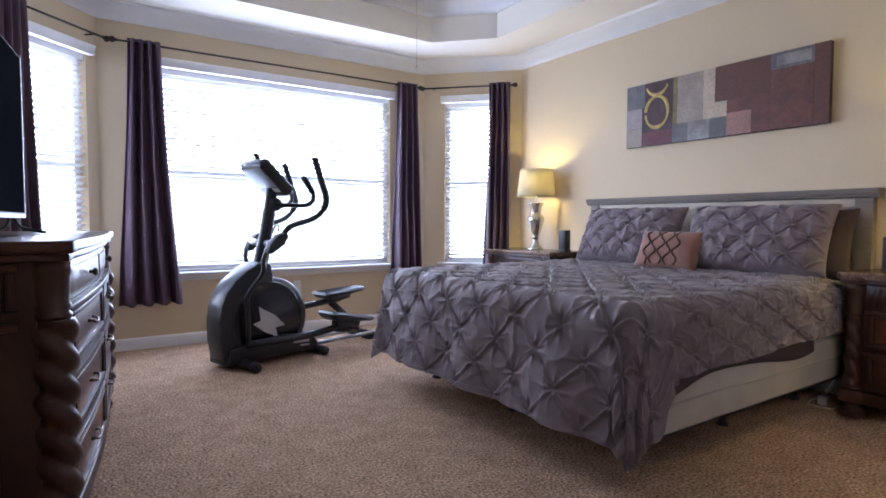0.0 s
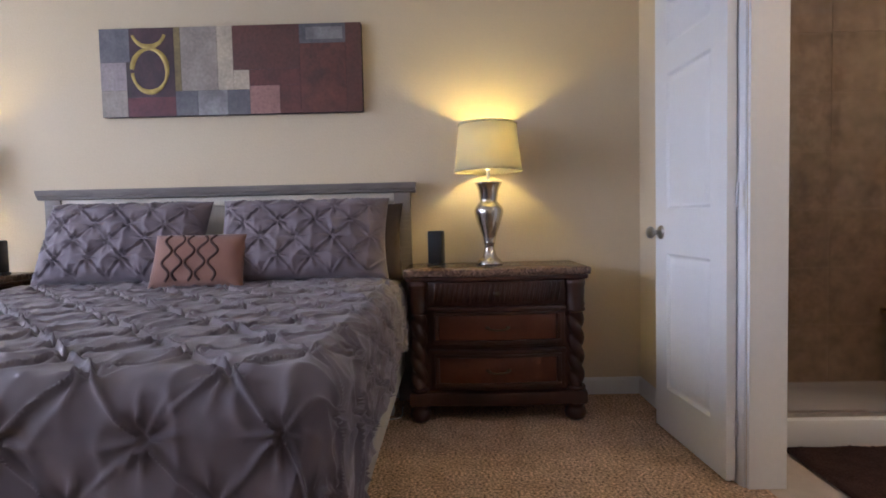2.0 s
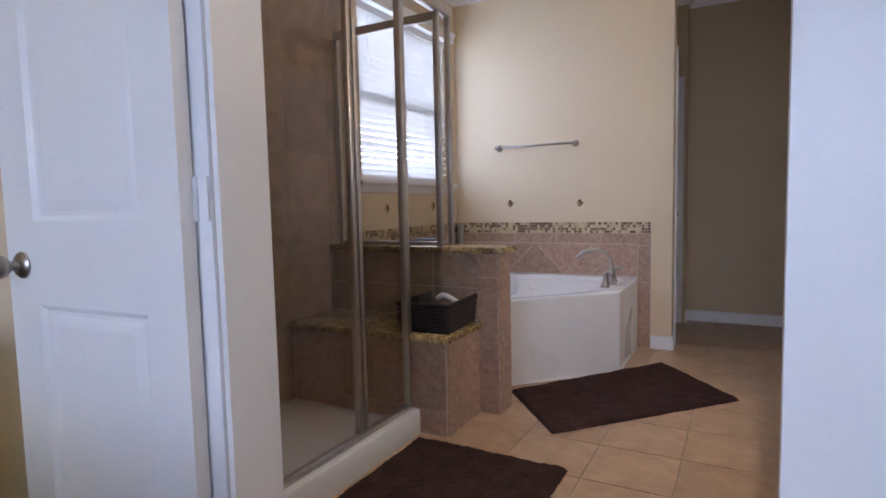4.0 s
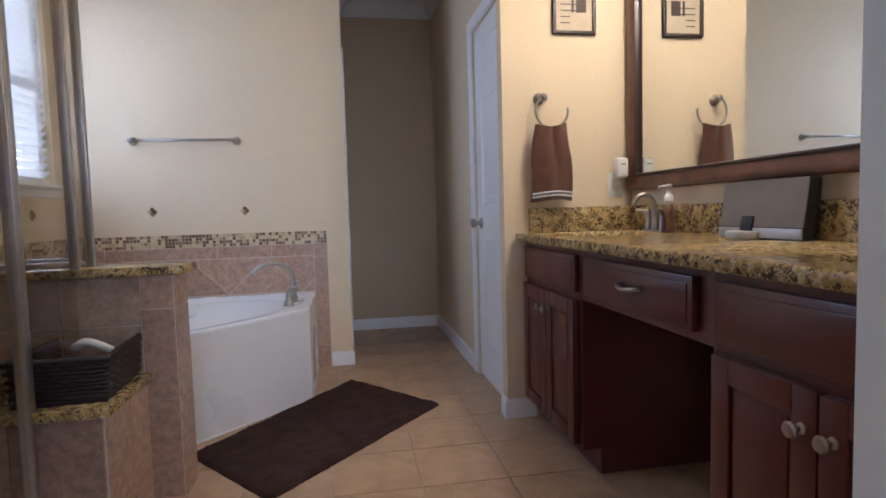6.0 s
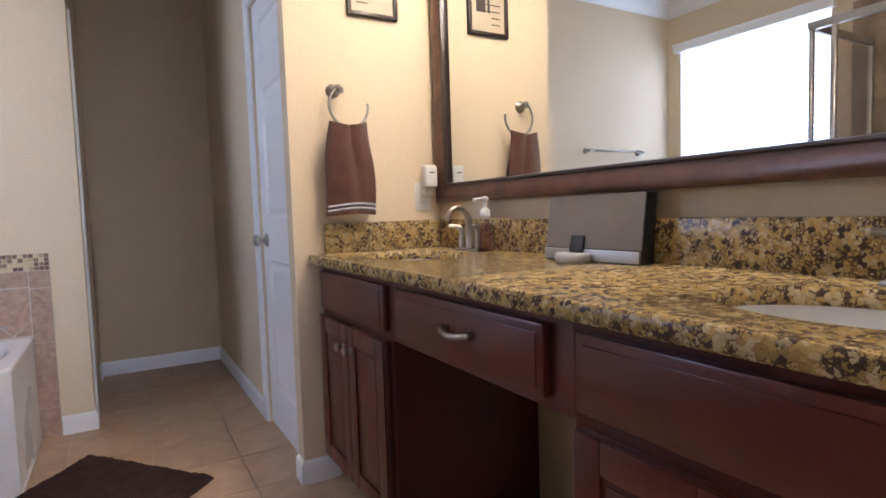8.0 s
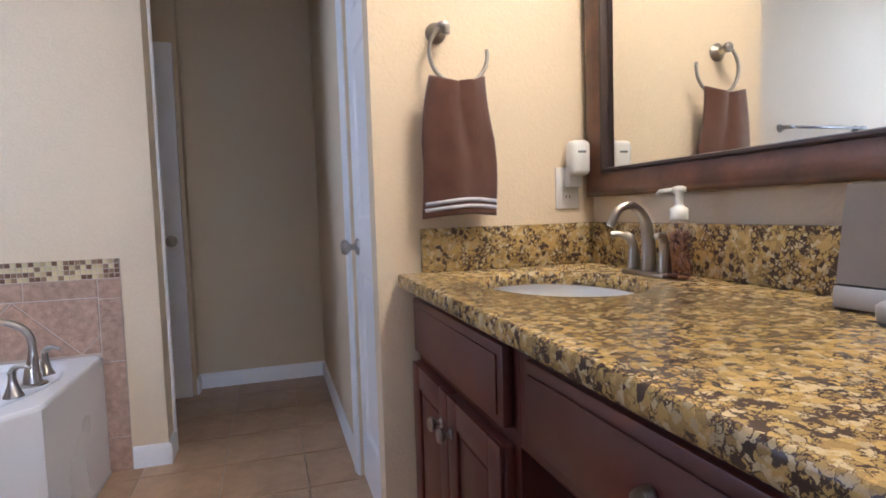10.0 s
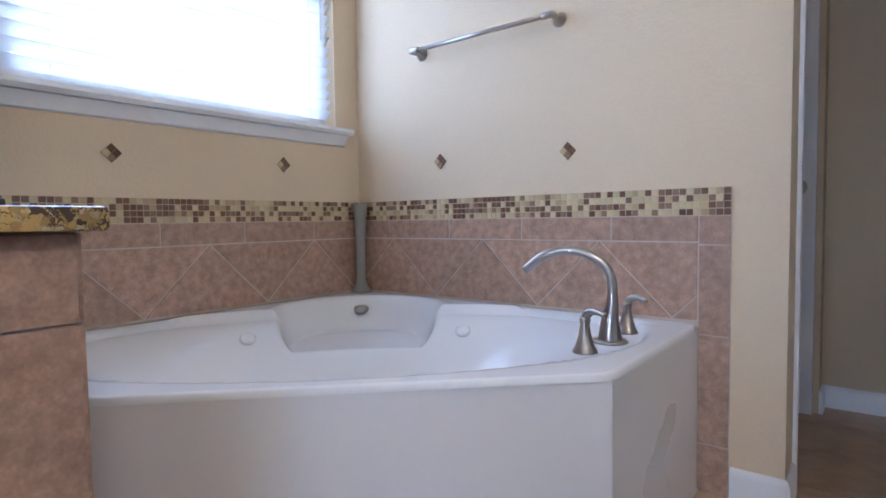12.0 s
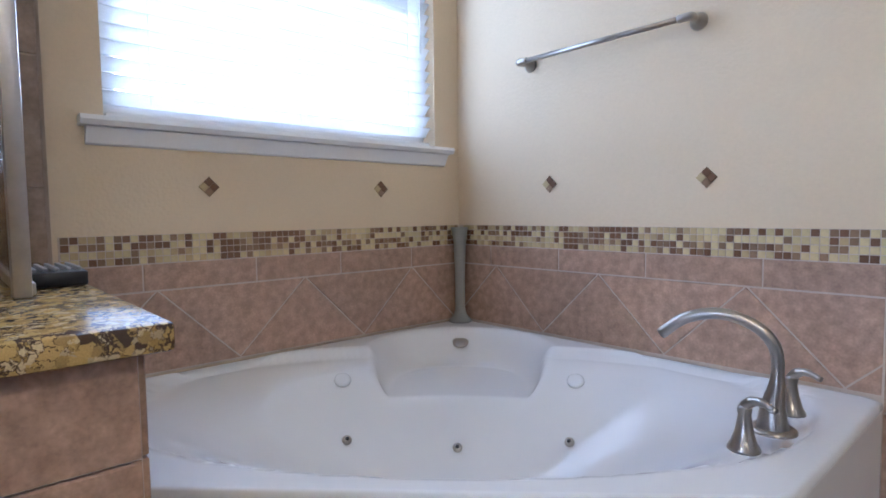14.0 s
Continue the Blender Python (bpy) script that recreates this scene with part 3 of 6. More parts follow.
def panel_door(name, w, h, m, label, knob_x, panels, sides=(1, -1), knob_z=0.915):
    """A moulded door leaf: x along its width from the hinge, y its thickness."""
    d = thing(name, m, label, "door", "", "structure")
    b = bmesh.new()
    t = 0.0175
    zs = [0] + [v for lo, hi in panels for v in (lo, hi)] + [h]
    st = 0.115 if w < 0.7 else 0.12
    box(0, st, -t, t, 0, h, bm=b)
    box(w - st, w, -t, t, 0, h, bm=b)
    for i in range(0, len(zs), 2):
        box(st, w - st, -t, t, zs[i], zs[i + 1], bm=b)
    part("leaf", b, TRIM, d)
    for lo, hi in panels:
        pb = bmesh.new()
        rings = [(0, t - 0.0005), (0.012, t - 0.009), (0.022, t - 0.010), (0.045, t - 0.003), (0.05, t - 0.003)]
        for sg in (1, -1):
            prev = None
            for ins, y in rings:
                r = [pb.verts.new((x, sg * y, z)) for x, z in ((st + ins, lo + ins), (w - st - ins, lo + ins), (w - st - ins, hi - ins), (st + ins, hi - ins))]
                if prev:
                    for k in range(4):
                        pb.faces.new((prev[k], prev[(k + 1) % 4], r[(k + 1) % 4], r[k]))
                prev = r
            pb.faces.new(prev)
        bmesh.ops.recalc_face_normals(pb, faces=pb.faces[:])
        part("panel", pb, TRIM, d, smooth=20)
    for sg in sides:
        kb = lathe([(0.032, 0), (0.032, 0.004), (0.026, 0.010), (0.012, 0.013), (0.011, 0.028), (0.018, 0.034), (0.027, 0.044), (0.028, 0.054), (0.022, 0.063), (0.008, 0.067)], 24)
        moved(kb, Matrix.Translation((knob_x, sg * t, knob_z)) @ Matrix.Rotation(radians(-90 * sg), 4, "X"))
        part("door_knob", kb, NICKEL, d, "round brushed nickel door knob")
    return d


def hinges(d, zs, y):
    for z in zs:
        hb = bmesh.new()
        tube([(0, y, z - 0.045), (0, y, z + 0.045)], 0.007, 10, bm=hb)
        box(-0.032, -0.004, y - 0.004, y - 0.001, z - 0.044, z + 0.044, bm=hb)
        box(0.004, 0.03, y - 0.004, y - 0.001, z - 0.044, z + 0.044, bm=hb)
        part("hinge", hb, TRIM, d, "white painted hinge")


PANELS = [(0.20, 0.82), (1.02, 1.62), (1.74, 1.93)]
dA = panel_door("door_1", 0.605, 2.035, pose(DX1 + 0.03, 0.20, 0.012, 0, 0, 3.5), "white moulded panel door standing open beside the nightstand", 0.545, PANELS)
hinges(dA, (0.22, 1.06, 1.82), -0.022)
panel_door("door_2", 0.625, 2.035, pose(DX0 + 0.012, 0.088, 0.012, 0, 0, 0.0), "closed white moulded panel leaf of the double door", 0.57, PANELS, sides=())
panel_door("door_3", 0.65, 2.03, pose(PX - 0.03, -2.08, 0.008, 0, 0, -90), "closed white panel door of the toilet room", 0.565, PANELS, sides=(1,))
panel_door("door_4", 0.66, 2.03, pose(3.30, -4.08, 0.008, 0, 0, 180), "closed white panel door at the end of the hall", 0.60, PANELS, sides=(-1,))


# ---- bed ----
BY, BHALF, BFOOT, BHEAD = 2.455, 0.965, 2.20, 4.19
TOPZ = 0.705
bed = thing("bed", pose(0, 0, 0), "king bed with a weathered grey wooden headboard and cream box spring", "bed")
part("box_spring", box(BFOOT + 0.02, BHEAD, BY - BHALF, BY + BHALF, 0.175, 0.40, 0.02), BOXSPR, bed, "cream cloth box spring")
part("piping", tube([(BFOOT + 0.02, BY - BHALF - 0.002, 0.30), (BHEAD, BY - BHALF - 0.002, 0.30)], 0.006, 6), BOXSPR, bed)
part("mattress", box(BFOOT + 0.03, BHEAD, BY - BHALF, BY + BHALF, 0.402, 0.685, 0.04), BOXSPR, bed)
for x in (2.45, 3.2, 3.95):
    for y in (BY - 0.75, BY, BY + 0.75):
        part("leg", lathe([(0.03, 0), (0.03, 0.01), (0.016, 0.02), (0.016, 0.13)], 12, center=(x, y, 0)), BLACK, bed)
for y in (BY - 0.88, BY + 0.88):
    part("side_rail", box(2.3, 4.18, y - 0.02, y + 0.02, 0.13, 0.174), BLACK, bed)
HB0, HB1, HBX = 1.44, 3.475, 4.20
for y in (HB0 + 0.045, HB1 - 0.045):
    part("post", box(HBX, HBX + 0.055, y - 0.045, y + 0.045, 0.0, 1.165, 0.004), HBGREY, bed)
cap = profile_run([(HBX + 0.065, HB0 - 0.03), (HBX + 0.065, HB1 + 0.03)], [(-0.001, 1.165), (0.07, 1.165), (0.078, 1.172), (0.078, 1.180), (0.088, 1.188), (0.088, 1.196), (0.096, 1.206), (0.096, 1.218), (-0.001, 1.218)])
part("cap", cap, HBGREY, bed, "moulded grey cap of the headboard")
part("back_panel", box(HBX + 0.03, HBX + 0.05, HB0 + 0.09, HB1 - 0.09, 0.35, 1.164), HBCREAM, bed, "cream panels")
for k in range(4):
    y = HB0 + 0.09 + (HB1 - HB0 - 0.18) * k / 3
    if 0 < k < 3:
        part("stile", box(HBX + 0.012, HBX + 0.029, y - 0.028, y + 0.028, 0.36, 1.164, 0.003), HBGREY, bed)
part("rail", box(HBX + 0.010, HBX + 0.029, HB0 + 0.0905, HB1 - 0.0905, 1.115, 1.164, 0.003), HBCREAM, bed)


def tuck(u, v, cell=0.140):
    """Height of a pintucked cloth: pinched stars of pleats at the points of a staggered lattice, joined by sharp folds."""
    u2 = u + 0.014 * noise.noise((u * 5, v * 5, 1.0))
    v2 = v + 0.014 * noise.noise((u * 5, v * 5, 5.0))
    a, b = (u2 + v2) / (2 * cell), (u2 - v2) / (2 * cell)
    fa, fb = a - round(a), b - round(b)
    da, db = abs(fa), abs(fb)
    r = math.hypot(fa, fb)
    ang = math.atan2(fa, fb)
    seed = 7.3 * round(a) + 3.1 * round(b)
    pleat = 1 - abs(math.sin(4 * ang + 0.5 * math.sin(seed) + 0.5 * math.sin(2 * ang + seed)))
    star = 0.026 * (pleat ** 2.2 - 0.22) * math.exp(-(r / 0.30) ** 2) * min(r / 0.07, 1)
    puff = (min(da, db) * 2) ** 0.8
    fold = 0.8 + 0.9 * noise.noise((u * 4, v * 4, 9.0))
    ridge = max(1 - min(da, db) / 0.045, 0) ** 1.2 * min(r / 0.10, 1) * max(fold, 0.1)
    crease = (1 - abs(noise.noise((u * 8, v * 8, 2.0)))) ** 6 * 0.008 + noise.noise((u * 26, v * 26, 7.0)) * 0.0025
    return 0.012 * puff + 0.016 * ridge + 1.05 * star - 0.010 * math.exp(-(r / 0.06) ** 2) + crease


def duvet():
    x0, x1, y0, y1 = BFOOT + 0.05, 3.93, BY - BHALF + 0.06, BY + BHALF - 0.06
    fo, so = 0.585, 0.56
    nu, nv = 400, 430
    b = bmesh.new()
    grid = []
    rad = 0.085
    for i in range(nu + 1):
        row = []
        u = x0 - fo + (x1 - x0 + fo) * i / nu
        for j in range(nv + 1):
            v = y0 - so + (y1 - y0 + 2 * so) * j / nv
            px, py = max(u, x0), min(max(v, y0), y1)
            dx, dy = u - px, v - py
            taper = 1.0
            if dy:
                k = min(max((u - x0 - 0.03) / 0.13, 0), 1)
                taper = 1.0 - 0.40 * k * k * (3 - 2 * k) - 0.06 * min(max((u - x0 - 0.3) / 1.3, 0), 1)
            d = min((abs(dx) ** 3.2 + abs(dy) ** 3.2) ** (1 / 3.2), 0.70)
            h = tuck(u, v)
            if d < 1e-6:
                z = TOPZ + h + 0.02 * math.exp(-((u - x1) / 0.12) ** 2)
                row.append(b.verts.new((u, v, z)))
                continue
            hyp = math.hypot(dx, dy)
            nx, ny = dx / hyp, dy / hyp
            d *= taper
            arc = rad * math.pi / 2
            if d < arc:
                a = d / rad
                out, dz, on, un = rad * math.sin(a), rad * (1 - math.cos(a)), math.sin(a), math.cos(a)
            else:
                e = d - arc
                along_edge = (py if abs(nx) > abs(ny) else px)
                fold = 0.020 * math.sin(along_edge * 11 + 2.0 * noise.noise((along_edge * 2, 3, 1))) * min(e / 0.35, 1)
                corner = min(abs(nx), abs(ny)) * 1.4
                fold += 0.018 * corner * math.sin(math.atan2(ny, nx) * 6) * min(e / 0.3, 1)
                out, dz, on, un = rad + (0.09 + 0.10 * min(corner, 1) ** 1.5) * e + fold, rad + 0.985 * e, 1.0, 0.1
            z = TOPZ - dz + h * un
            row.append(b.verts.new((px + nx * (out + h * on), py + ny * (out + h * on), max(z, 0.012))))
        grid.append(row)
    for i in range(nu):
        for j in range(nv):
            du = max(x0 - (x0 - fo + (x1 - x0 + fo) * i / nu), 0) / fo
            dw = max(y0 - (y0 - so + (y1 - y0 + 2 * so) * j / nv), (y0 - so + (y1 - y0 + 2 * so) * j / nv) - y1, 0) / so
            if du ** 3 + dw ** 3 < 1.5:
                b.faces.new((grid[i][j], grid[i + 1][j], grid[i + 1][j + 1], grid[i][j + 1]))
    bmesh.ops.delete(b, geom=[v for v in b.verts if not v.link_faces], context="VERTS")
    return b


dv = solid("duvet", duvet(), DUVET, "grey-mauve pintucked duvet draped over the bed to near the floor", "duvet", smooth=180)


bs_sheet = thing("bed_sheet", pose(0, 0, 0), "plain dark mauve sheet edge hanging below the duvet", "bed sheet")
part("cloth", sheet(40, 8, lambda u, v: (2.32 + 1.32 * u, BY - BHALF - 0.012 - 0.006 * math.sin(u * 17), 0.52 - v * (0.52 - 0.31 - 0.10 * u - 0.05 * math.sin(u * 5))), 0.003), SHEETC, bs_sheet, smooth=180)


def pillow(name, w, h, t, m, material, label, group="", tucks=False, flange=0.0):
    """A stuffed pillow standing in its own x (width) and z (height)."""
    b = bmesh.new()
    nu, nv = (120, 90) if tucks else (48, 36)
    for sg in (1, -1):
        g = []
        for i in range(nu + 1):
            row = []
            for j in range(nv + 1):
                u, v = 2 * i / nu - 1, 2 * j / nv - 1
                fat = max((1 - u ** 4) * (1 - v ** 4), 0) ** 0.55
                x = u * w / 2 * (1 - 0.05 * (1 - v * v) * abs(u) ** 2)
                z = v * h / 2 * (1 - 0.07 * (1 - u * u) * abs(v) ** 2)
                y = sg * t / 2 * fat
                if tucks and sg < 0:
                    y -= tuck(x + 3.1, z + 1.7, 0.088) * 1.35 * min(fat * 1.6, 1)
                y += 0.006 * noise.noise((x * 8, z * 8, sg * 2.0)) * fat
                row.append(b.verts.new((x, y, z)))
            g.append(row)
        for i in range(nu):
            for j in range(nv):
                f = (g[i][j], g[i + 1][j], g[i + 1][j + 1], g[i][j + 1])
                b.faces.new(f if sg < 0 else f[::-1])
    bmesh.ops.remove_doubles(b, verts=b.verts[:], dist=0.0005)
    ob = solid(name, b, material, label, "pillow", group=group, smooth=180)
    ob.matrix_world = m
    return ob


def stand(x, y, z, lean, turn=0):
    """Pose of a pillow that leans back towards the headboard, its face to -x."""
    return pose(x, y, z, 0, 0, -90 + turn) @ pose(0, 0, 0, -lean, 0, 0)


pillow("pillow_sham", 0.86, 0.46, 0.20, stand(3.97, 2.90, 0.925, 26), DUVET, "grey-mauve pintucked pillow sham leaning on the headboard", "pillow shams", True)
pillow("pillow_sham", 0.86, 0.45, 0.20, stand(3.95, 1.965, 0.925, 24, 2), DUVET, "grey-mauve pintucked pillow sham leaning on the headboard", "pillow shams", True)
pillow("bed_pillow", 0.78, 0.42, 0.17, stand(4.08, 1.865, 0.90, 14), TAUPE, "taupe-brown sleeping pillow behind the sham")
cm = stand(3.80, 2.44, 0.835, 24)
cushion = pillow("accent_cushion", 0.46, 0.28, 0.13, cm, CUSHION, "small rust-brown cushion with dark ruched bands")
for k in range(5):
    x0 = -0.13 + k * 0.055
    pts = []
    for q in range(21):
        z = -0.12 + 0.24 * q / 20
        x = x0 + 0.020 * math.sin(q / 20 * 4 * math.pi + (k % 2) * math.pi)
        fat = max((1 - (x / 0.23) ** 4) * (1 - (z / 0.14) ** 4), 0) ** 0.55
        pts.append((x, -0.065 * fat - 0.001, z * (1 - 0.07 * (1 - (x / 0.23) ** 2))))
    part("ruching", tube(pts, 0.0065, 8), CUSHLINE, cushion, "dark ruched band")


# ---- carved case furniture ----
def rope(r, z0, z1, x, y, pitch=34):
    """A twisted rope column."""
    n = 44
    prof = [(r, z0 + (z1 - z0) * i / n) for i in range(n + 1)]
    return lathe(prof, 28, center=(x, y, 0), twist=lambda a, z: 0.58 + 0.46 * abs(math.sin(a + (z - z0) * pitch)) ** 0.7)


def bun(x, y):
    return lathe([(0.030, 0.0), (0.048, 0.012), (0.055, 0.035), (0.048, 0.058), (0.034, 0.066), (0.045, 0.074), (0.045, 0.088)], 24, center=(x, y, 0))


def chest(name, w, depth, h, m, label, rows, stone, cols, tags):
    """A chest with its front at y = 0 facing -y and x from 0 to w: stone or wood top, rope columns, drawers, bun feet."""
    c = thing(name, m, label, tags)
    top = 0.035
    zb = 0.088
    bow = 0.028

    def front(x):
        return -bow * math.sin(math.pi * min(max((x - 0.1) / (w - 0.2), 0), 1)) ** 0.8

    def outline(o):
        pts = [(w + o, depth), (-o, depth)]
        for i in range(25):
            x = -o + (w + 2 * o) * i / 24
            pts.append((x, -o + front(min(max(x, 0), w)) - (0.012 if x < 0.09 or x > w - 0.09 else 0)))
        return pts

    part("top", prism(outline(0.022), h - top, h, 0.007), MARBLE if stone else WOOD, c, "polished brown stone top" if stone else "dark moulded wooden top")
    part("cornice", prism(outline(0.010), h - top - 0.022, h - top - 0.001, 0.005), WOOD, c)
    part("case", prism([(w - 0.075, depth - 0.01), (0.075, depth - 0.01)] + [(0.075 + (w - 0.15) * i / 16, 0.020 + front(0.075 + (w - 0.15) * i / 16)) for i in range(17)], 0.16, h - top - 0.023), WOOD, c)
    part("side_panel", box(0.012, 0.074, 0.06, depth - 0.012, 0.16, h - top - 0.023), WOOD, c)
    part("side_panel", box(w - 0.074, w - 0.012, 0.06, depth - 0.012, 0.16, h - top - 0.023), WOOD, c)
    if not stone:
        for xs0, xs1 in ((-0.004, 0.0115), (w - 0.0115, w + 0.004)):
            for zl, zh2, name_ in ((h - 0.085, h - 0.060, "end_moulding"), (h - 0.215, h - 0.190, "end_moulding"), (h - 0.245, h - 0.222, "end_moulding"), (0.16, 0.20, "end_moulding")):
                part(name_, box(xs0, xs1, 0.095, depth - 0.02, zl, zh2, 0.006), WOOD, c)
            for q in range(14):
                yq = 0.115 + (depth - 0.16) * q / 13
                part("end_flute", box(xs0 + 0.003, xs1 - 0.003, yq - 0.009, yq + 0.009, h - 0.186, h - 0.089, 0.0035), WOOD, c)
            part("end_panel", box(xs0 + 0.004, xs1 - 0.004, 0.15, depth - 0.07, 0.26, h - 0.29, 0.003), DRAWER, c)
    part("plinth", prism(outline(0.006), zb, 0.155, 0.010), WOOD, c)
    for x in (0.045, w - 0.045):
        for y in (0.04, depth - 0.06):
            part("foot", bun(x, y), WOOD, c)
        part("rope_column", rope(0.043 if stone else 0.058, 0.175, h - 0.22, x, 0.030 if stone else 0.024, 34 if stone else 35), WOOD, c, "twisted rope column")
        part("column_base", lathe([(0.046, 0.155), (0.050, 0.163), (0.046, 0.175)], 20, center=(x, 0.03, 0)), WOOD, c)
        cl = lathe([(0.046, h - 0.22), (0.050, h - 0.21), (0.043, h - 0.20), (0.048, h - 0.185), (0.044, h - 0.175), (0.046, h - 0.10), (0.050, h - 0.085), (0.05, h - top - 0.023)], 20, center=(x, 0.03, 0), twist=lambda a, z: 1 + 0.05 * math.cos(10 * a))
        part("capital", cl, WOOD, c, "fluted capital")
    zt = h - top - 0.028
    first = 0.115 if stone else 0.12
    bands = [(zt - first, zt, False)]
    zh = (zt - first - 0.165) / rows
    for r in range(rows):
        bands.append((0.17 + r * zh, 0.17 + (r + 1) * zh - 0.012, True))
    for lo, hi, deep in bands:
        cw = (w - 0.19) / cols
        for k in range(cols):
            xa, xb = 0.095 + k * cw + 0.006, 0.095 + (k + 1) * cw - 0.006

            def face(ins, dep, zl, zh_):
                pts = []
                for i in range(9):
                    x = xa + ins + (xb - xa - 2 * ins) * i / 8
                    pts.append((x, dep + front(x)))
                pts += [(xb - ins, 0.03 + front(xb)), (xa + ins, 0.03 + front(xa))]
                return prism(pts, zl, zh_, 0.003)

            dr = part("drawer", face(0.0, 0.006, lo, hi), WOOD, c)
            if deep:
                part("drawer_panel", face(0.045, -0.004, lo + 0.035, hi - 0.04), DRAWER, dr, "reddish wooden drawer panel")
                for zl, zh2 in ((lo + 0.016, lo + 0.034), (hi - 0.039, hi - 0.024)):
                    part("frame_rail", face(0.022, -0.013, zl, zh2), WOOD, dr)
                for xs0 in (xa + 0.022, xb - 0.044):
                    yf = front(xs0 + 0.011)
                    part("frame_stile", box(xs0, xs0 + 0.022, yf - 0.0125, yf + 0.006, lo + 0.0345, hi - 0.0395, 0.004), WOOD, dr)
                part("drawer_ledge", face(-0.004, -0.012, hi - 0.022, hi - 0.002), WOOD, dr)
                xm, zm = (xa + xb) / 2, (lo + hi) / 2
                ym = front(xm)
                hb = tube(smooth_path([(xm - 0.05, ym - 0.006, zm), (xm - 0.045, ym - 0.022, zm - 0.006), (xm, ym - 0.026, zm - 0.012), (xm + 0.045, ym - 0.022, zm - 0.006), (xm + 0.05, ym - 0.006, zm)], 5), 0.0045, 8)
                for sx in (-0.05, 0.05):
                    lathe([(0.011, -0.004), (0.009, 0.006)], 10, bm=hb, center=(xm + sx, ym - 0.006, zm - 0.002))
                part("handle", hb, BRONZE, dr, "dark bronze bail handle")
            else:
                if not stone:
                    part("drawer_panel", face(0.02, 0.0, lo + 0.02, hi - 0.02), DRAWER, dr)
                else:
                    n = 26
                    for q in range(n):
                        x = xa + 0.015 + (xb - xa - 0.03) * (q + 0.5) / n
                        rb = tube([(x - 0.008, front(x) + 0.005, lo + 0.015), (x + 0.008, front(x) + 0.003, hi - 0.012)], 0.0048, 6)
                        part("gadroon", rb, WOOD, dr)
                xm, zm = (xa + xb) / 2, (lo + hi) / 2
                kb = lathe([(0.006, 0), (0.006, 0.010), (0.013, 0.016), (0.014, 0.022), (0.008, 0.027)], 16)
                moved(kb, Matrix.Translation((xm, front(xm) - 0.004, zm)) @ Matrix.Rotation(radians(90), 4, "X"))
                part("knob", kb, BRONZE, dr, "small brass knob")
    return c


BRONZE = mat("aged_bronze", (0.10, 0.075, 0.05), 0.4, 1.0, scale=20, fine=0.1)
ns = chest("nightstand", 0.865, 0.42, 0.765, pose(3.845, 1.436, 0, 0, 0, -90), "dark carved wooden nightstand with a stone top and twisted columns", 2, True, 1, "nightstand")
tagged(ns, group="nightstands")
ns2 = copy_thing(ns, pose(3.845, 4.45, 0, 0, 0, -90))
chest("dresser", 1.66, 0.47, 0.965, pose(0.452, 2.03, 0, 0, 0, 83.8), "dark carved wooden dresser with twisted rope columns and three drawer rows", 3, False, 2, "dresser")


# ---- table lamps ----
def table_lamp(x, y, z):
    L = thing("table_lamp", pose(x, y, z), "silver urn-shaped table lamp, lit, with a cream drum shade", "table lamp", "bedside lamps")
    part("body", lathe([(0.068, 0), (0.070, 0.006), (0.066, 0.014), (0.060, 0.022), (0.054, 0.028), (0.040, 0.040), (0.034, 0.055), (0.026, 0.085), (0.026, 0.105), (0.032, 0.112), (0.030, 0.120), (0.037, 0.15), (0.060, 0.215), (0.074, 0.265), (0.077, 0.285), (0.069, 0.305), (0.052, 0.325), (0.043, 0.335), (0.046, 0.345), (0.052, 0.39), (0.069, 0.425), (0.074, 0.432), (0.052, 0.436), (0.012, 0.44)], 40), CHROME, L, "polished silver urn body", smooth=30)
    part("stem", tube([(0, 0, 0.44), (0, 0, 0.50)], 0.009, 12), WHITEP, L)
    part("harp", tube(smooth_path([(0.01, 0, 0.49), (0.06, 0, 0.56), (0.055, 0, 0.66), (0, 0, 0.70), (-0.055, 0, 0.66), (-0.06, 0, 0.56), (-0.01, 0, 0.49)], 5), 0.0025, 6), NICKEL, L)
    part("bulb", lathe([(0.012, 0.50), (0.014, 0.53), (0.028, 0.565), (0.030, 0.585), (0.022, 0.607), (0.006, 0.615)], 20), BULB, L, "glowing light bulb")
    sb = bmesh.new()
    n = 56
    rings = []
    for r, zz in ((0.178, 0.488), (0.163, 0.615), (0.150, 0.742), (0.148, 0.742), (0.161, 0.615), (0.176, 0.488)):
        rings.append([sb.verts.new((r * math.cos(2 * math.pi * i / n), r * math.sin(2 * math.pi * i / n), zz)) for i in range(n)])
    for k in range(6):
        lo, hi = rings[k], rings[(k + 1) % 6]
        for i in range(n):
            sb.faces.new((lo[i], lo[(i + 1) % n], hi[(i + 1) % n], hi[i]))
    part("shade", sb, SHADE, L, "cream linen drum shade")
    for zz, r in ((0.492, 0.1787), (0.734, 0.1517)):
        part("shade_trim", tube([(r * math.cos(2 * math.pi * i / n), r * math.sin(2 * math.pi * i / n), zz) for i in range(n)], 0.004, 6, closed=True), SHADE, L)
    return L


LAMPX = 4.085
for y in (1.018, 4.03):
    table_lamp(LAMPX, y, 0.766)
    lamp("bulb_light", "POINT", pose(LAMPX, y, 0.766 + 0.65), 10.5, (1.0, 0.76, 0.17), 0.03)


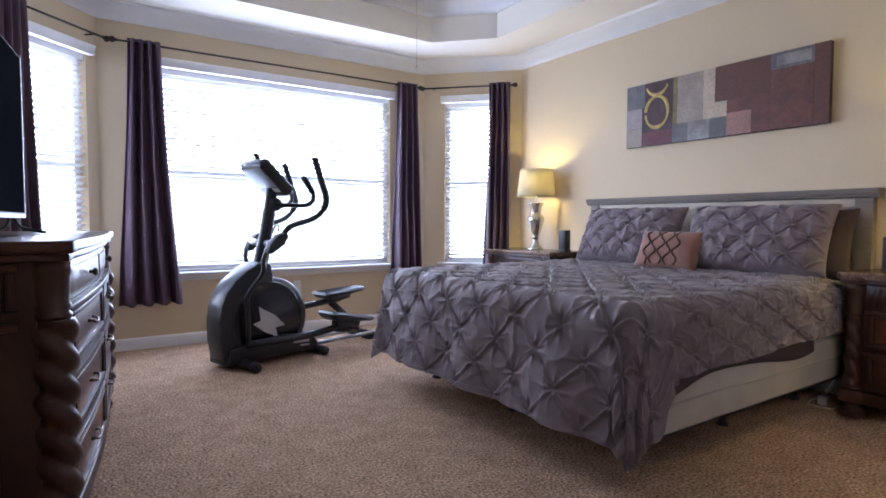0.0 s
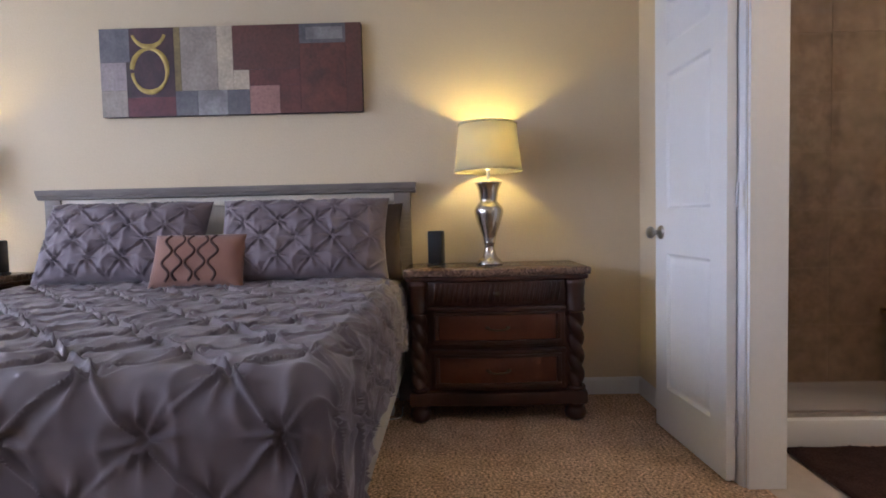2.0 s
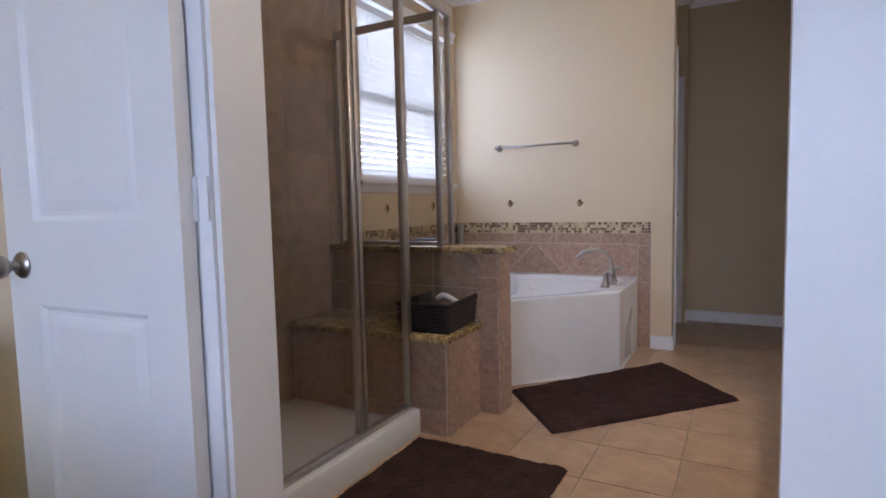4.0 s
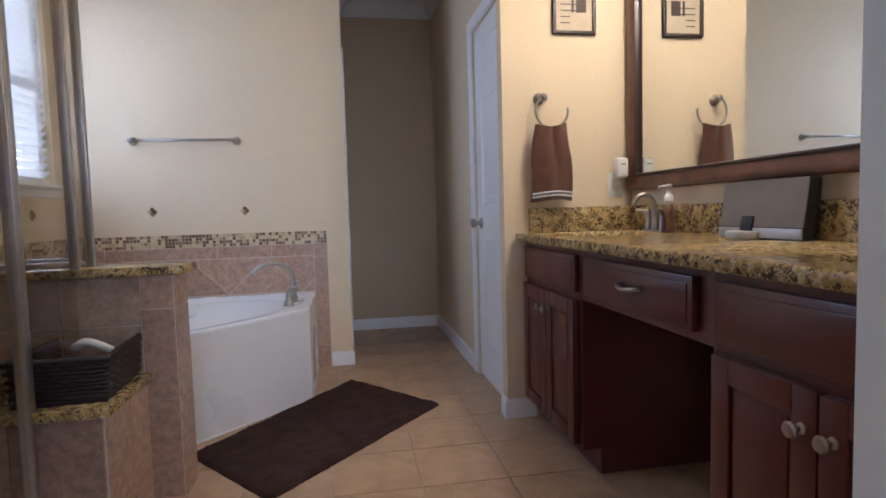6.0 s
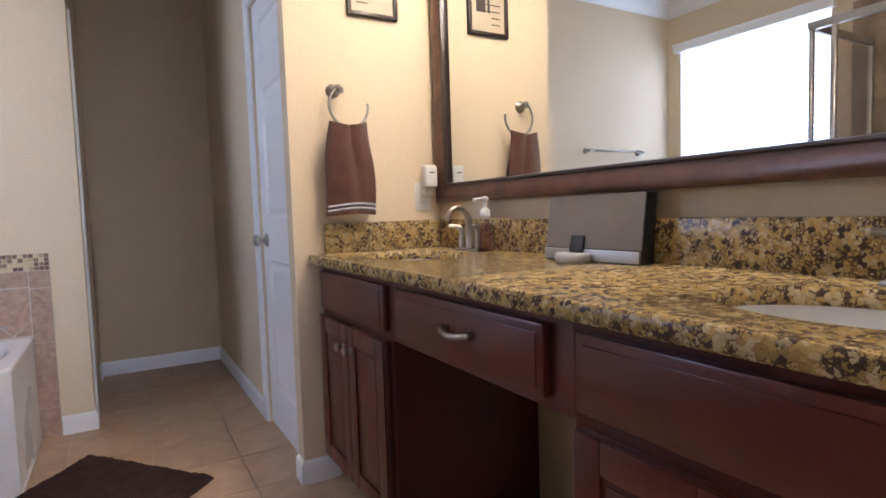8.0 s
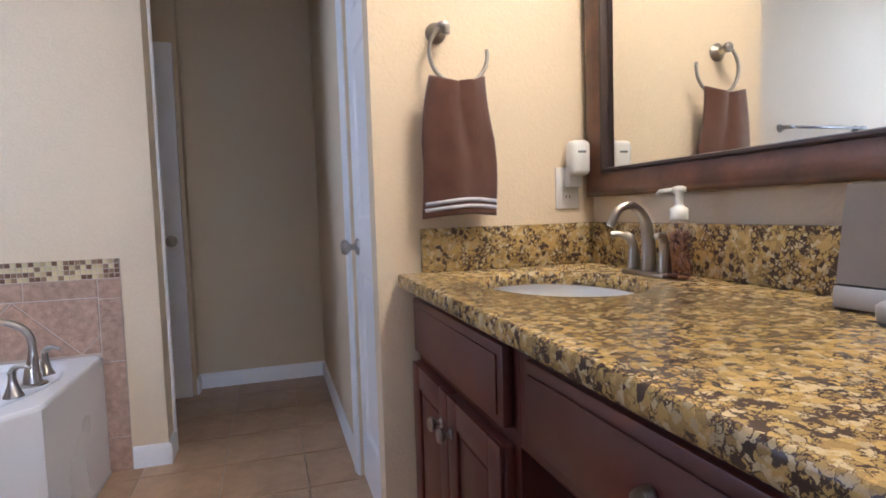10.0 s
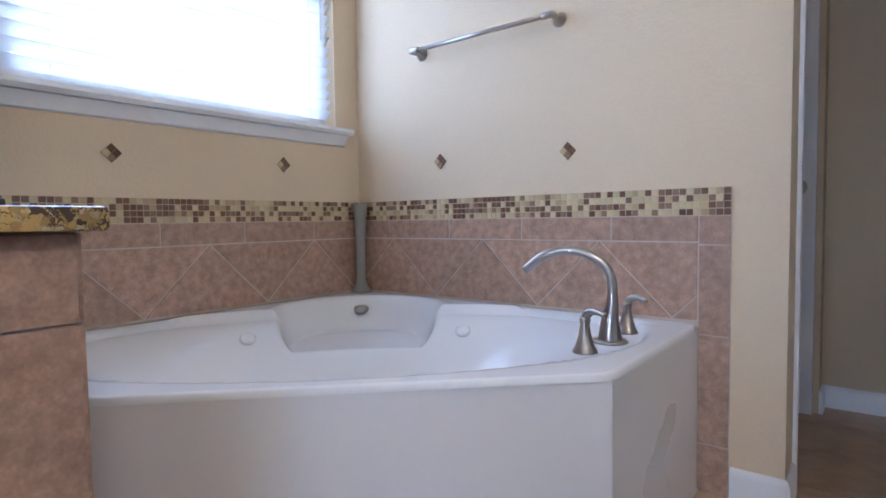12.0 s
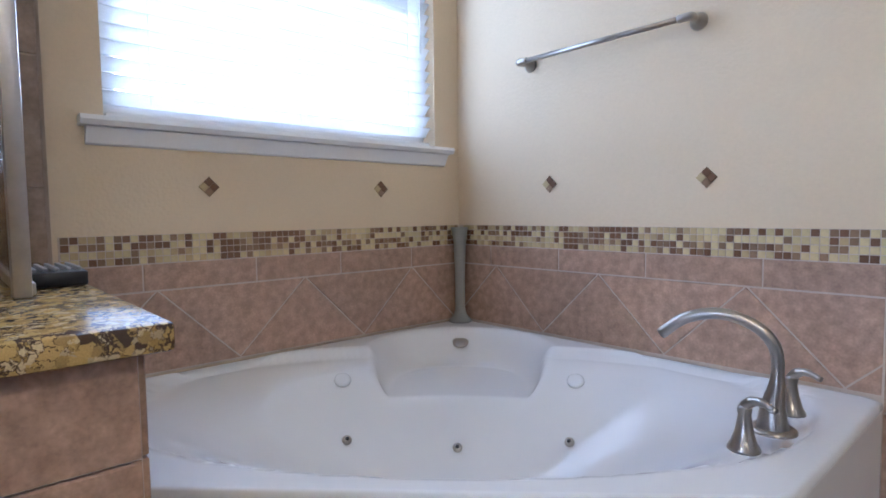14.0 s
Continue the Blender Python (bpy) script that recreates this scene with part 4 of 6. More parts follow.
def bookshelf_speaker(x, y, turn):
    s = thing("speaker", pose(x, y, 0.766, 0, 0, turn), "small black upright speaker standing on the nightstand", "speaker", "bedside speakers")
    part("cabinet", box(-0.035, 0.035, -0.04, 0.04, 0.012, 0.185, 0.008), BLACK, s)
    part("grille", box(-0.039, -0.0352, -0.034, 0.034, 0.02, 0.178, 0.001), BLACK, s)
    part("stand", box(-0.04, 0.04, -0.045, 0.045, 0, 0.012, 0.003), BLACK, s)


bookshelf_speaker(4.08, 1.30, -10)
bookshelf_speaker(4.08, 3.66, 8)

# ---- picture over the bed ----
PY0, PY1, PZ0, PZ1, PXF = 1.69, 3.14, 1.617, 2.10, 4.232
pic = thing("wall_art", pose(0, 0, 0), "wide abstract canvas of brown, maroon, grey and gold blocks", "painting")
part("canvas", box(PXF, XW - 0.001, PY0, PY1, PZ0, PZ1, 0.003), mat("canvas_edge", (0.05, 0.03, 0.03), 0.7, scale=10, fine=0.1), pic)
PAINT = {}


def paint(key, c, c2):
    if key not in PAINT:
        PAINT[key] = mat("paint_" + key, c, 0.55, color2=c2, scale=9, bump=0.3, bump_scale=60, fine=0.18)
    return PAINT[key]


COLS = {"rust": ((0.19, 0.066, 0.045), (0.085, 0.038, 0.032)), "plum": ((0.075, 0.030, 0.036), (0.040, 0.020, 0.024)), "slate": ((0.17, 0.155, 0.165), (0.10, 0.095, 0.105)), "mauve": ((0.30, 0.24, 0.24), (0.36, 0.30, 0.28)), "taupe": ((0.36, 0.30, 0.245), (0.27, 0.22, 0.185)), "cream": ((0.56, 0.47, 0.34), (0.42, 0.35, 0.26)), "brick": ((0.165, 0.055, 0.042), (0.10, 0.040, 0.034)), "rose": ((0.38, 0.20, 0.165), (0.30, 0.155, 0.13)), "brown": ((0.105, 0.046, 0.036), (0.13, 0.050, 0.038)), "silver": ((0.32, 0.31, 0.30), (0.18, 0.16, 0.165)), "ochre": ((0.27, 0.20, 0.07), (0.17, 0.12, 0.05)), "wine": ((0.15, 0.034, 0.038), (0.085, 0.025, 0.03))}
# blocks as shares of the width (from the window end) and height (from the bottom)
BLOCKS = [(0.0, 0.115, 0.62, 1.0, "slate"), (0.0, 0.10, 0.30, 0.62, "mauve"), (0.0, 0.10, 0.0, 0.30, "taupe"), (0.115, 0.285, 0.22, 1.0, "plum"), (0.10, 0.285, 0.0, 0.22, "wine"), (0.285, 0.31, 0.28, 1.0, "ochre"), (0.31, 0.45, 0.28, 1.0, "taupe"), (0.45, 0.51, 0.28, 1.0, "cream"), (0.51, 0.57, 0.28, 0.50, "cream"), (0.285, 0.37, 0.0, 0.28, "slate"), (0.37, 0.485, 0.0, 0.28, "silver"), (0.485, 0.57, 0.0, 0.28, "slate"), (0.57, 0.685, 0.0, 0.32, "rose"), (0.51, 0.765, 0.50, 1.0, "brown"), (0.57, 0.765, 0.32, 0.50, "brick"), (0.685, 0.765, 0.0, 0.32, "brick"), (0.765, 0.94, 0.0, 0.78, "rust"), (0.765, 0.95, 0.78, 1.0, "slate"), (0.79, 0.93, 0.82, 0.96, "silver"), (0.94, 1.0, 0.0, 1.0, "brown")]
for k, (a, c, lo, hi, key) in enumerate(BLOCKS):
    w, hh = PY1 - PY0, PZ1 - PZ0
    e = 0.0006 + 0.00015 * k
    part("paint_block", box(PXF - e - 0.0005, PXF - 0.0002, PY1 - w * c + 0.0008, PY1 - w * a - 0.0008, PZ0 + hh * lo + 0.0008, PZ0 + hh * hi - 0.0008), paint(key, *COLS[key]), pic)


def ring_paint(cy, cz, ry, rz, a0, a1):
    n = 40
    pts, rad = [], []
    for i in range(n + 1):
        a = radians(a0 + (a1 - a0) * i / n)
        pts.append((0, cy + ry * math.cos(a), cz + rz * math.sin(a)))
        rad.append(0.0115 + 0.003 * math.sin(3 * a))
    t = tube(pts, rad, 8)
    return moved(t, Matrix.Translation((PXF - 0.003, 0, 0)) @ Matrix.Diagonal((0.25, 1, 1, 1)))


cyy = PY1 - 0.19 * (PY1 - PY0)
part("painted_ring", ring_paint(cyy, PZ0 + 0.52 * (PZ1 - PZ0), 0.098, 0.118, 4, 354), GOLD, pic, "gold painted ring")
part("painted_ring", ring_paint(cyy, PZ0 + 0.985 * (PZ1 - PZ0), 0.095, 0.095, 200, 340), GOLD, pic, "gold painted arc")


# ---- curtains ----
def curtain(name, m, w_top, w_bot, z0, z1, folds, flare=0.0):
    c = thing(name, m, "dark plum grommet curtain panel hanging in soft folds", "curtain", "curtains")

    def fn(u, v):
        z = z1 + (z0 - z1) * v
        w = w_top + (w_bot - w_top) * v ** 1.3
        a = 0.030 + 0.020 * v
        ph = u * folds * 2 * math.pi + 0.5 * math.sin(v * 2.2 + u * 3)
        return ((u - 0.5) * w + flare * v * v + 0.006 * math.sin(v * 5 + u * 20), a * math.sin(ph) + 0.012 * noise.noise((u * 4, v * 3, 1)), z + 0.006 * math.sin(ph))

    part("cloth", sheet(folds * 14, 40, fn, 0.003), CURTAIN, c, smooth=180)
    return c


def rod(name, p0, p1, z):
    r = thing(name, pose(0, 0, 0), "thin dark metal curtain rod with round finials above the window", "curtain rod", "curtain rods")
    a, b = Vector((*p0, z)), Vector((*p1, z))
    part("pole", tube([a, b], 0.008, 10), ROD, r)
    d = (b - a).normalized()
    for e, s in ((a, -1), (b, 1)):
        f = lathe([(0.008, 0), (0.012, 0.008), (0.010, 0.014), (0.022, 0.030), (0.024, 0.042), (0.016, 0.056), (0.004, 0.062)], 16)
        moved(f, Matrix.Translation(e) @ (d * s).to_track_quat("Z", "Y").to_matrix().to_4x4())
        part("finial", f, ROD, r)
    nrm = Vector((d.y, -d.x, 0))
    mid = Vector((2.1, 2.5, z))
    if (mid - a).dot(nrm) > 0:
        nrm = -nrm
    for t in (0.08, 0.92):
        p = a.lerp(b, t)
        part("bracket", tube([p, p + nrm * 0.082], 0.006, 8), ROD, r)


ROD = mat("rod_metal", (0.07, 0.06, 0.055), 0.35, 1.0, scale=20, fine=0.05)
RZ = 2.375
rod("curtain_rod", (0.80, YB - 0.10), (3.42, YB - 0.10), RZ)
D = 0.10 * math.sqrt(0.5)
rod("curtain_rod", (3.56 - 0.02 - D + 0.05, YB - D - 0.04), (XW - D - 0.07, 4.45 - D + 0.07), RZ)
rod("curtain_rod", (0.66 + 0.02 + D - 0.05, YB - D - 0.04), (XL + D + 0.07, 4.45 - D + 0.07), RZ)
curtain("curtain", pose(0.97, YB - 0.10, 0), 0.22, 0.44, 0.36, RZ + 0.03, 4, 0.02)
curtain("curtain", pose(3.30, YB - 0.10, 0), 0.22, 0.34, 0.36, RZ + 0.03, 4, 0.0)
curtain("curtain", pose(XW - D - 0.155, 4.45 - D + 0.155, 0, 0, 0, -45), 0.20, 0.28, 0.36, RZ + 0.03, 4, -0.02)
curtain("curtain", pose(0.19, 4.56, 0, 0, 0, 45), 0.20, 0.32, 0.36, RZ + 0.03, 4, 0.02)


# ---- television on the dresser ----
tv = thing("television", pose(0.255, 2.51, 0.966, 0, 0, 83.8), "flat black television with a thin silver edge standing on the dresser", "television")
part("panel", box(-0.50, 0.50, -0.012, 0.028, 0.07, 0.71, 0.004), BLACK, tv)
part("screen", box(-0.488, 0.488, -0.0145, -0.0121, 0.085, 0.70), SCREEN, tv)
eb = bmesh.new()
box(-0.503, 0.503, -0.016, -0.0148, 0.064, 0.080, bm=eb)
box(0.492, 0.503, -0.016, -0.0148, 0.080, 0.713, bm=eb)
part("bezel", eb, SILVER, tv, "thin silver bezel")
for sx in (-0.38, 0.38):
    part("foot", tube(smooth_path([(sx, -0.10, 0.007), (sx, -0.02, 0.03), (sx, 0.01, 0.08), (sx, 0.03, 0.03), (sx, 0.10, 0.007)], 5), 0.006, 8), BLACK, tv)
part("back_post", box(0.30, 0.33, 0.03, 0.06, 0.07, 0.30, 0.004), GREY, tv)


# ---- elliptical trainer ----
el = thing("elliptical_trainer", pose(1.605, 4.275, 0, 0, 0, 16), "black elliptical exercise machine with grey panels, standing by the window", "exercise machine")


def disc(r, t, cx, cy, cz, seg=48, bev=0.02):
    b = lathe([(r - bev * 1.5, -t / 2), (r - bev * 0.4, -t / 2 + bev * 0.4), (r, -t / 2 + bev), (r, t / 2 - bev), (r - bev * 0.4, t / 2 - bev * 0.4), (r - bev * 1.5, t / 2)], seg)
    return moved(b, Matrix.Translation((cx, cy, cz)) @ Matrix.Rotation(radians(90), 4, "X"))


def side_plate(pts, y0, y1, bevel=0.0):
    """An upright plate over an outline of (x, z), from y0 to y1."""
    return moved(prism(pts, -y1, -y0, bevel), Matrix.Rotation(radians(90), 4, "X"))


BODY = [(-0.335, 0.06), (-0.358, 0.20), (-0.362, 0.34), (-0.345, 0.45), (-0.305, 0.54), (-0.24, 0.615), (-0.15, 0.685), (-0.07, 0.725), (0.01, 0.735), (0.05, 0.70), (0.062, 0.58), (0.02, 0.40), (0.0, 0.06)]
part("front_shroud", side_plate(BODY, -0.105, 0.105, 0.03), GREY2, el, "dark grey curved front shroud")
part("flywheel_housing", disc(0.297, 0.19, 0.058, 0, 0.315, 56, 0.035), BLACK, el)
part("side_cover", disc(0.275, 0.222, 0.015, 0, 0.315, 48, 0.012), GLOSSB, el, "glossy black round side cover")
part("base_shroud", side_plate([(-0.33, 0.035), (0.42, 0.035), (0.43, 0.09), (0.37, 0.165), (0.10, 0.20), (-0.30, 0.15)], -0.125, 0.125, 0.015), BLACK, el)
part("side_emblem", side_plate([(-0.075, 0.415), (0.05, 0.345), (0.135, 0.262), (0.055, 0.255), (0.075, 0.18), (-0.035, 0.235), (-0.122, 0.30), (-0.062, 0.318)], -0.1165, -0.1125), EMBLEM, el, "plain silver arrow-shaped panel")
part("lettering_bar", side_plate([(0.20, 0.115), (0.34, 0.108), (0.34, 0.128), (0.20, 0.135)], -0.1285, -0.1255), EMBLEM, el)
part("lettering_bar", side_plate([(0.26, 0.085), (0.34, 0.080), (0.34, 0.094), (0.26, 0.099)], -0.1285, -0.1255), EMBLEM, el)
part("front_foot", tube([(-0.20, -0.25, 0.035), (-0.20, 0.25, 0.035)], 0.034, 14), BLACK, el)
for fy in (-0.268, 0.268):
    part("foot_cap", tube([(-0.20, fy - 0.02, 0.036), (-0.20, fy + 0.02, 0.036)], 0.036, 14), GREY2, el)
part("mid_foot", tube([(0.42, -0.22, 0.035), (0.42, 0.22, 0.035)], 0.034, 14), BLACK, el)
part("mast", tube(smooth_path([(0.00, 0, 0.66), (0.04, 0, 0.85), (0.085, 0, 1.08), (0.115, 0, 1.27)], 6), [0.052] * 6 + [0.046] * 7 + [0.042] * 6, 16), BLACK, el)
CON = Matrix.Translation((0.072, 0, 1.335)) @ Matrix.Rotation(radians(42), 4, "Y")
con = box(-0.165, 0.165, -0.155, 0.155, -0.045, 0.045, 0.038, seg=4)
part("console", moved(con, CON), GREY2, el, "tilted dark console")
part("console_back", moved(box(-0.135, 0.05, -0.125, 0.125, -0.0535, -0.0440, 0.004), CON), CONSOLE, el, "pale grey console back")
part("console_label", moved(box(0.065, 0.10, -0.11, 0.02, -0.0475, -0.0452), CON), EMBLEM, el)
part("console_grip", tube([(0.03, 0, 1.44), (0.00, 0, 1.47), (-0.022, 0, 1.505)], 0.018, 10), BLACK, el)
part("handle_clamp", disc(0.05, 0.10, 0.12, 0, 1.145, 24, 0.01), BLACK, el)
for sy in (-1, 1):
    part("fixed_handle", tube(smooth_path([(0.11, sy * 0.03, 1.145), (0.20, sy * 0.12, 1.138), (0.30, sy * 0.14, 1.140), (0.360, sy * 0.14, 1.165), (0.378, sy * 0.14, 1.22), (0.335, sy * 0.14, 1.29), (0.285, sy * 0.14, 1.355)], 6), [0.016] * 26 + [0.022] * 11, 12), BLACK, el)
    lag = 0.0 if sy < 0 else 0.12
    part("arm_pivot", tube([(0.03, sy * 0.05, 0.86), (0.02 + lag * 0.5, sy * 0.25, 0.87)], 0.024, 14), STEEL, el)
    part("arm_cover", moved(side_plate([(-0.100, 0.80), (-0.055, 0.795), (0.040, 0.855), (0.078, 0.915), (0.055, 0.945), (-0.01, 0.925), (-0.065, 0.875)], -0.035, 0.035, 0.014), Matrix.Translation((lag, sy * 0.235, 0))), GREY2, el)
    up = smooth_path([(0.045 + lag, sy * 0.235, 0.92), (0.10 + lag, sy * 0.25, 0.985), (0.26 + lag, sy * 0.27, 1.035), (0.345 + lag, sy * 0.28, 1.09), (0.390 + lag, sy * 0.28, 1.18), (0.350 + lag, sy * 0.28, 1.31), (0.285 + lag, sy * 0.28, 1.485)], 6)
    part("swing_handle", tube(up, [0.019] * 20 + [0.024] * (len(up) - 20), 12), BLACK, el)
    dn = smooth_path([(-0.075 + lag, sy * 0.235, 0.83), (-0.10 + lag, sy * 0.22, 0.755), (-0.095 + lag * 0.9, sy * 0.20, 0.66), (-0.205 + lag * 0.6, sy * 0.19, 0.515), (-0.20 + lag * 0.3, sy * 0.18, 0.40), (-0.19, sy * 0.17, 0.19)], 6)
    part("lower_arm", tube(dn, 0.017, 10), BLACK, el)
    zp = 0.245 if sy < 0 else 0.395
    xp = 0.675 if sy < 0 else 0.90
    part("pedal_bar", tube(smooth_path([(-0.20, sy * 0.17, 0.175), (0.25, sy * 0.18, 0.17 if sy < 0 else 0.30), (xp - 0.02, sy * 0.18, zp - 0.045)], 6), 0.026, 10), BLACK, el)
    pt = -6 if sy < 0 else 8

    def ped(u, v):
        x, y = (u - 0.5) * 0.44, (v - 0.5) * 0.17
        e = max(abs(2 * u - 1) ** 6, abs(2 * v - 1) ** 6)
        return (x, y * (1 - 0.25 * u * u), 0.055 * e * (1 - 0.8 * u) + 0.008)

    pb = sheet(20, 10, ped, 0.026)
    moved(pb, Matrix.Translation((xp, sy * 0.18, zp)) @ Matrix.Rotation(radians(-pt), 4, "Y"))
    part("pedal", pb, BLACK, el, "black foot pedal with raised edges", smooth=50)
    part("pedal_block", moved(box(-0.10, 0.10, -0.045, 0.045, -0.055, -0.012, 0.012), Matrix.Translation((xp - 0.03, sy * 0.18, zp)) @ Matrix.Rotation(radians(-pt), 4, "Y")), BLACK, el)
    part("rail", tube([(0.40, sy * 0.10, 0.075), (1.06, sy * 0.10, 0.075)], 0.016, 10), STEEL, el, "steel guide rail")
    part("roller", disc(0.052, 0.06, xp + 0.10, sy * 0.12, 0.145, 24, 0.012), BLACK, el)
    part("roller_link", tube([(xp - 0.12, sy * 0.18, zp - 0.06), (xp + 0.10, sy * 0.16, 0.145)], 0.030, 10), BLACK, el)
part("rear_foot", tube([(1.05, -0.20, 0.05), (1.05, 0.20, 0.05)], 0.026, 12), BLACK, el)
for x in (0.42, 1.05):
    part("foot_pad", box(x - 0.03, x + 0.03, -0.05, 0.05, 0.0, 0.03, 0.004), BLACK, el)
part("bottle_holder", tube(smooth_path([(0.07, -0.06, 0.93), (0.085, -0.08, 0.985), (0.115, -0.08, 0.985), (0.115, -0.07, 0.94)], 4), 0.006, 6), BLACK, el)

# ---- wall plates, cables, fan pull ----


def wall_plate(name, m, label, device=False):
    p = thing(name, m, label, "outlet", "wall outlets")
    part("plate", box(-0.036, 0.036, -0.058, 0.058, 0, 0.006, 0.002), WHITEP, p)
    for s in (-1, 1):
        part("socket", box(-0.017, 0.017, s * 0.026 - 0.014, s * 0.026 + 0.014, 0.0061, 0.008, 0.001), WHITEP, p)
        for q in (-0.006, 0.006):
            part("slot", box(q - 0.001, q + 0.001, s * 0.026 - 0.004, s * 0.026 + 0.005, 0.0081, 0.0085), BLACK, p)
    return p


wall_plate("wall_outlet", pose(2.19, YB - 0.0005, 0.42, 90, 0, 0), "white duplex outlet plate low on the window wall")
out = wall_plate("wall_outlet", pose(1.348, PY + 0.0005, 1.10, 90, 0, 180), "white outlet plate above the granite splash")
fr = thing("air_freshener", pose(1.338, PY + 0.009, 1.142, 0, 0, 180), "white plug-in air freshener in the outlet", "air freshener")
part("plug", box(-0.022, 0.022, -0.030, 0.0, -0.04, 0.015, 0.006), WHITEP, fr)
part("body", box(-0.030, 0.030, -0.062, -0.018, -0.01, 0.085, 0.014, seg=3), WHITEP, fr)
part("vent", box(-0.012, 0.012, -0.0635, -0.062, 0.05, 0.056), GREY, fr)
cb = thing("power_cable", pose(3.98, 1.56, 0), "white charger and looped cable on the carpet by the nightstand", "cable")
part("charger", box(-0.03, 0.03, -0.025, 0.025, 0.002, 0.05, 0.008), WHITEP, cb)
part("cord", tube(smooth_path([(0, 0, 0.045), (-0.04, -0.02, 0.09), (-0.02, -0.05, 0.15), (0.05, -0.03, 0.12), (0.06, 0.03, 0.03), (0.0, 0.07, 0.006), (-0.08, 0.04, 0.006), (-0.06, -0.06, 0.006), (0.10, -0.06, 0.006)], 6), 0.003, 6), WHITEP, cb)
fp = thing("fan_pull_chain", pose(2.50, 3.55, 0), "thin chain with a small ball hanging from the ceiling", "pull chain")
part("chain", tube([(0, 0, TZ), (0, 0, 2.10)], 0.0018, 5), NICKEL, fp)
part("ball", lathe([(0.002, 2.075), (0.010, 2.082), (0.012, 2.09), (0.010, 2.098), (0.002, 2.105)], 12), WHITEP, fp)

# ---- vanity ----
VF, CE = 1.795, 1.839
CT = 0.885
VY = (PY + 0.004, -1.36, -0.615, 0.015)


def door_front(parent, y0, y1, z0, z1, knob_y=None):
    d = part("cabinet_door", box(VF, VF + 0.019, y0, y1, z0, z1, 0.004), CHERRY, parent)
    w = 0.058
    fb = bmesh.new()
    for a, c, lo, hi in ((y0, y0 + w, z0, z1), (y1 - w, y1, z0, z1), (y0 + w, y1 - w, z0, z0 + w), (y0 + w, y1 - w, z1 - w, z1)):
        box(VF + 0.0192, VF + 0.027, a + 0.0003, c - 0.0003, lo + 0.0003, hi - 0.0003, 0.0025, bm=fb)
    part("frame", fb, CHERRY, d)
    part("panel_bead", box(VF + 0.0193, VF + 0.0225, y0 + w + 0.012, y1 - w - 0.012, z0 + w + 0.012, z1 - w - 0.012, 0.002), CHERRY, d)
    if knob_y is not None:
        kb = lathe([(0.011, 0), (0.011, 0.003), (0.006, 0.007), (0.006, 0.014), (0.014, 0.020), (0.016, 0.026), (0.013, 0.031), (0.004, 0.033)], 20)
        moved(kb, Matrix.Translation((VF + 0.027, knob_y, z1 - 0.075)) @ Matrix.Rotation(radians(90), 4, "Y"))
        part("knob", kb, NICKEL, d, "round nickel knob")
    return d


def cabinet(y0, y1, label):
    c = thing("vanity_cabinet", pose(0, 0, 0), label, "cabinet", "vanity cabinets")
    part("body", box(BX + 0.003, VF - 0.001, y0, y1, 0.10, 0.688), CHERRY, c)
    part("face_rail", box(VF - 0.021, VF - 0.001, y0, y1, 0.6885, CT - 0.033), CHERRY, c)
    for ya, yb in ((y0, y0 + 0.018), (y1 - 0.018, y1)):
        part("end_panel", box(BX + 0.003, VF - 0.0215, ya, yb, 0.6885, CT - 0.033), CHERRY, c)
    part("toe_kick", box(BX + 0.003, VF - 0.07, y0, y1, 0.0, 0.0995), CHERRY, c)
    g, ym = 0.022, (y0 + y1) / 2
    dw = part("drawer_front", box(VF, VF + 0.02, y0 + g, y1 - g, 0.688, 0.826, 0.005), CHERRY, c)
    part("drawer_bead", box(VF + 0.0202, VF + 0.024, y0 + g + 0.02, y1 - g - 0.02, 0.706, 0.808, 0.002), CHERRY, dw)
    door_front(c, y0 + g, ym - 0.002, 0.115, 0.660, ym - 0.034)
    door_front(c, ym + 0.002, y1 - g, 0.115, 0.660, ym + 0.034)
    return c


cabinet(VY[0], VY[1], "dark cherry vanity cabinet with two doors and nickel knobs")
cabinet(VY[2], VY[3], "dark cherry vanity cabinet with two doors and nickel knobs")
kn = thing("knee_space_cabinet", pose(0, 0, 0), "dark cherry drawer front over the open knee space", "cabinet")
part("apron", box(BX + 0.003, VF - 0.001, VY[1] + 0.001, VY[2] - 0.001, 0.665, CT - 0.033), CHERRY, kn)
df = part("drawer_front", box(VF, VF + 0.02, VY[1] + 0.060, VY[2] - 0.060, 0.688, 0.826, 0.005), CHERRY, kn)
part("drawer_bead", box(VF + 0.0202, VF + 0.024, VY[1] + 0.078, VY[2] - 0.078, 0.706, 0.808, 0.002), CHERRY, df)
hm = (VY[1] + VY[2]) / 2 + 0.03
part("handle", tube(smooth_path([(VF + 0.024, hm - 0.05, 0.766), (VF + 0.042, hm - 0.048, 0.764), (VF + 0.052, hm, 0.758), (VF + 0.042, hm + 0.048, 0.764), (VF + 0.024, hm + 0.05, 0.766)], 6), 0.0082, 10), NICKEL, df, "brushed nickel bow handle")
SINKS = (-1.63, -0.27)
SX, SRX, SRY = 1.570, 0.165, 0.215


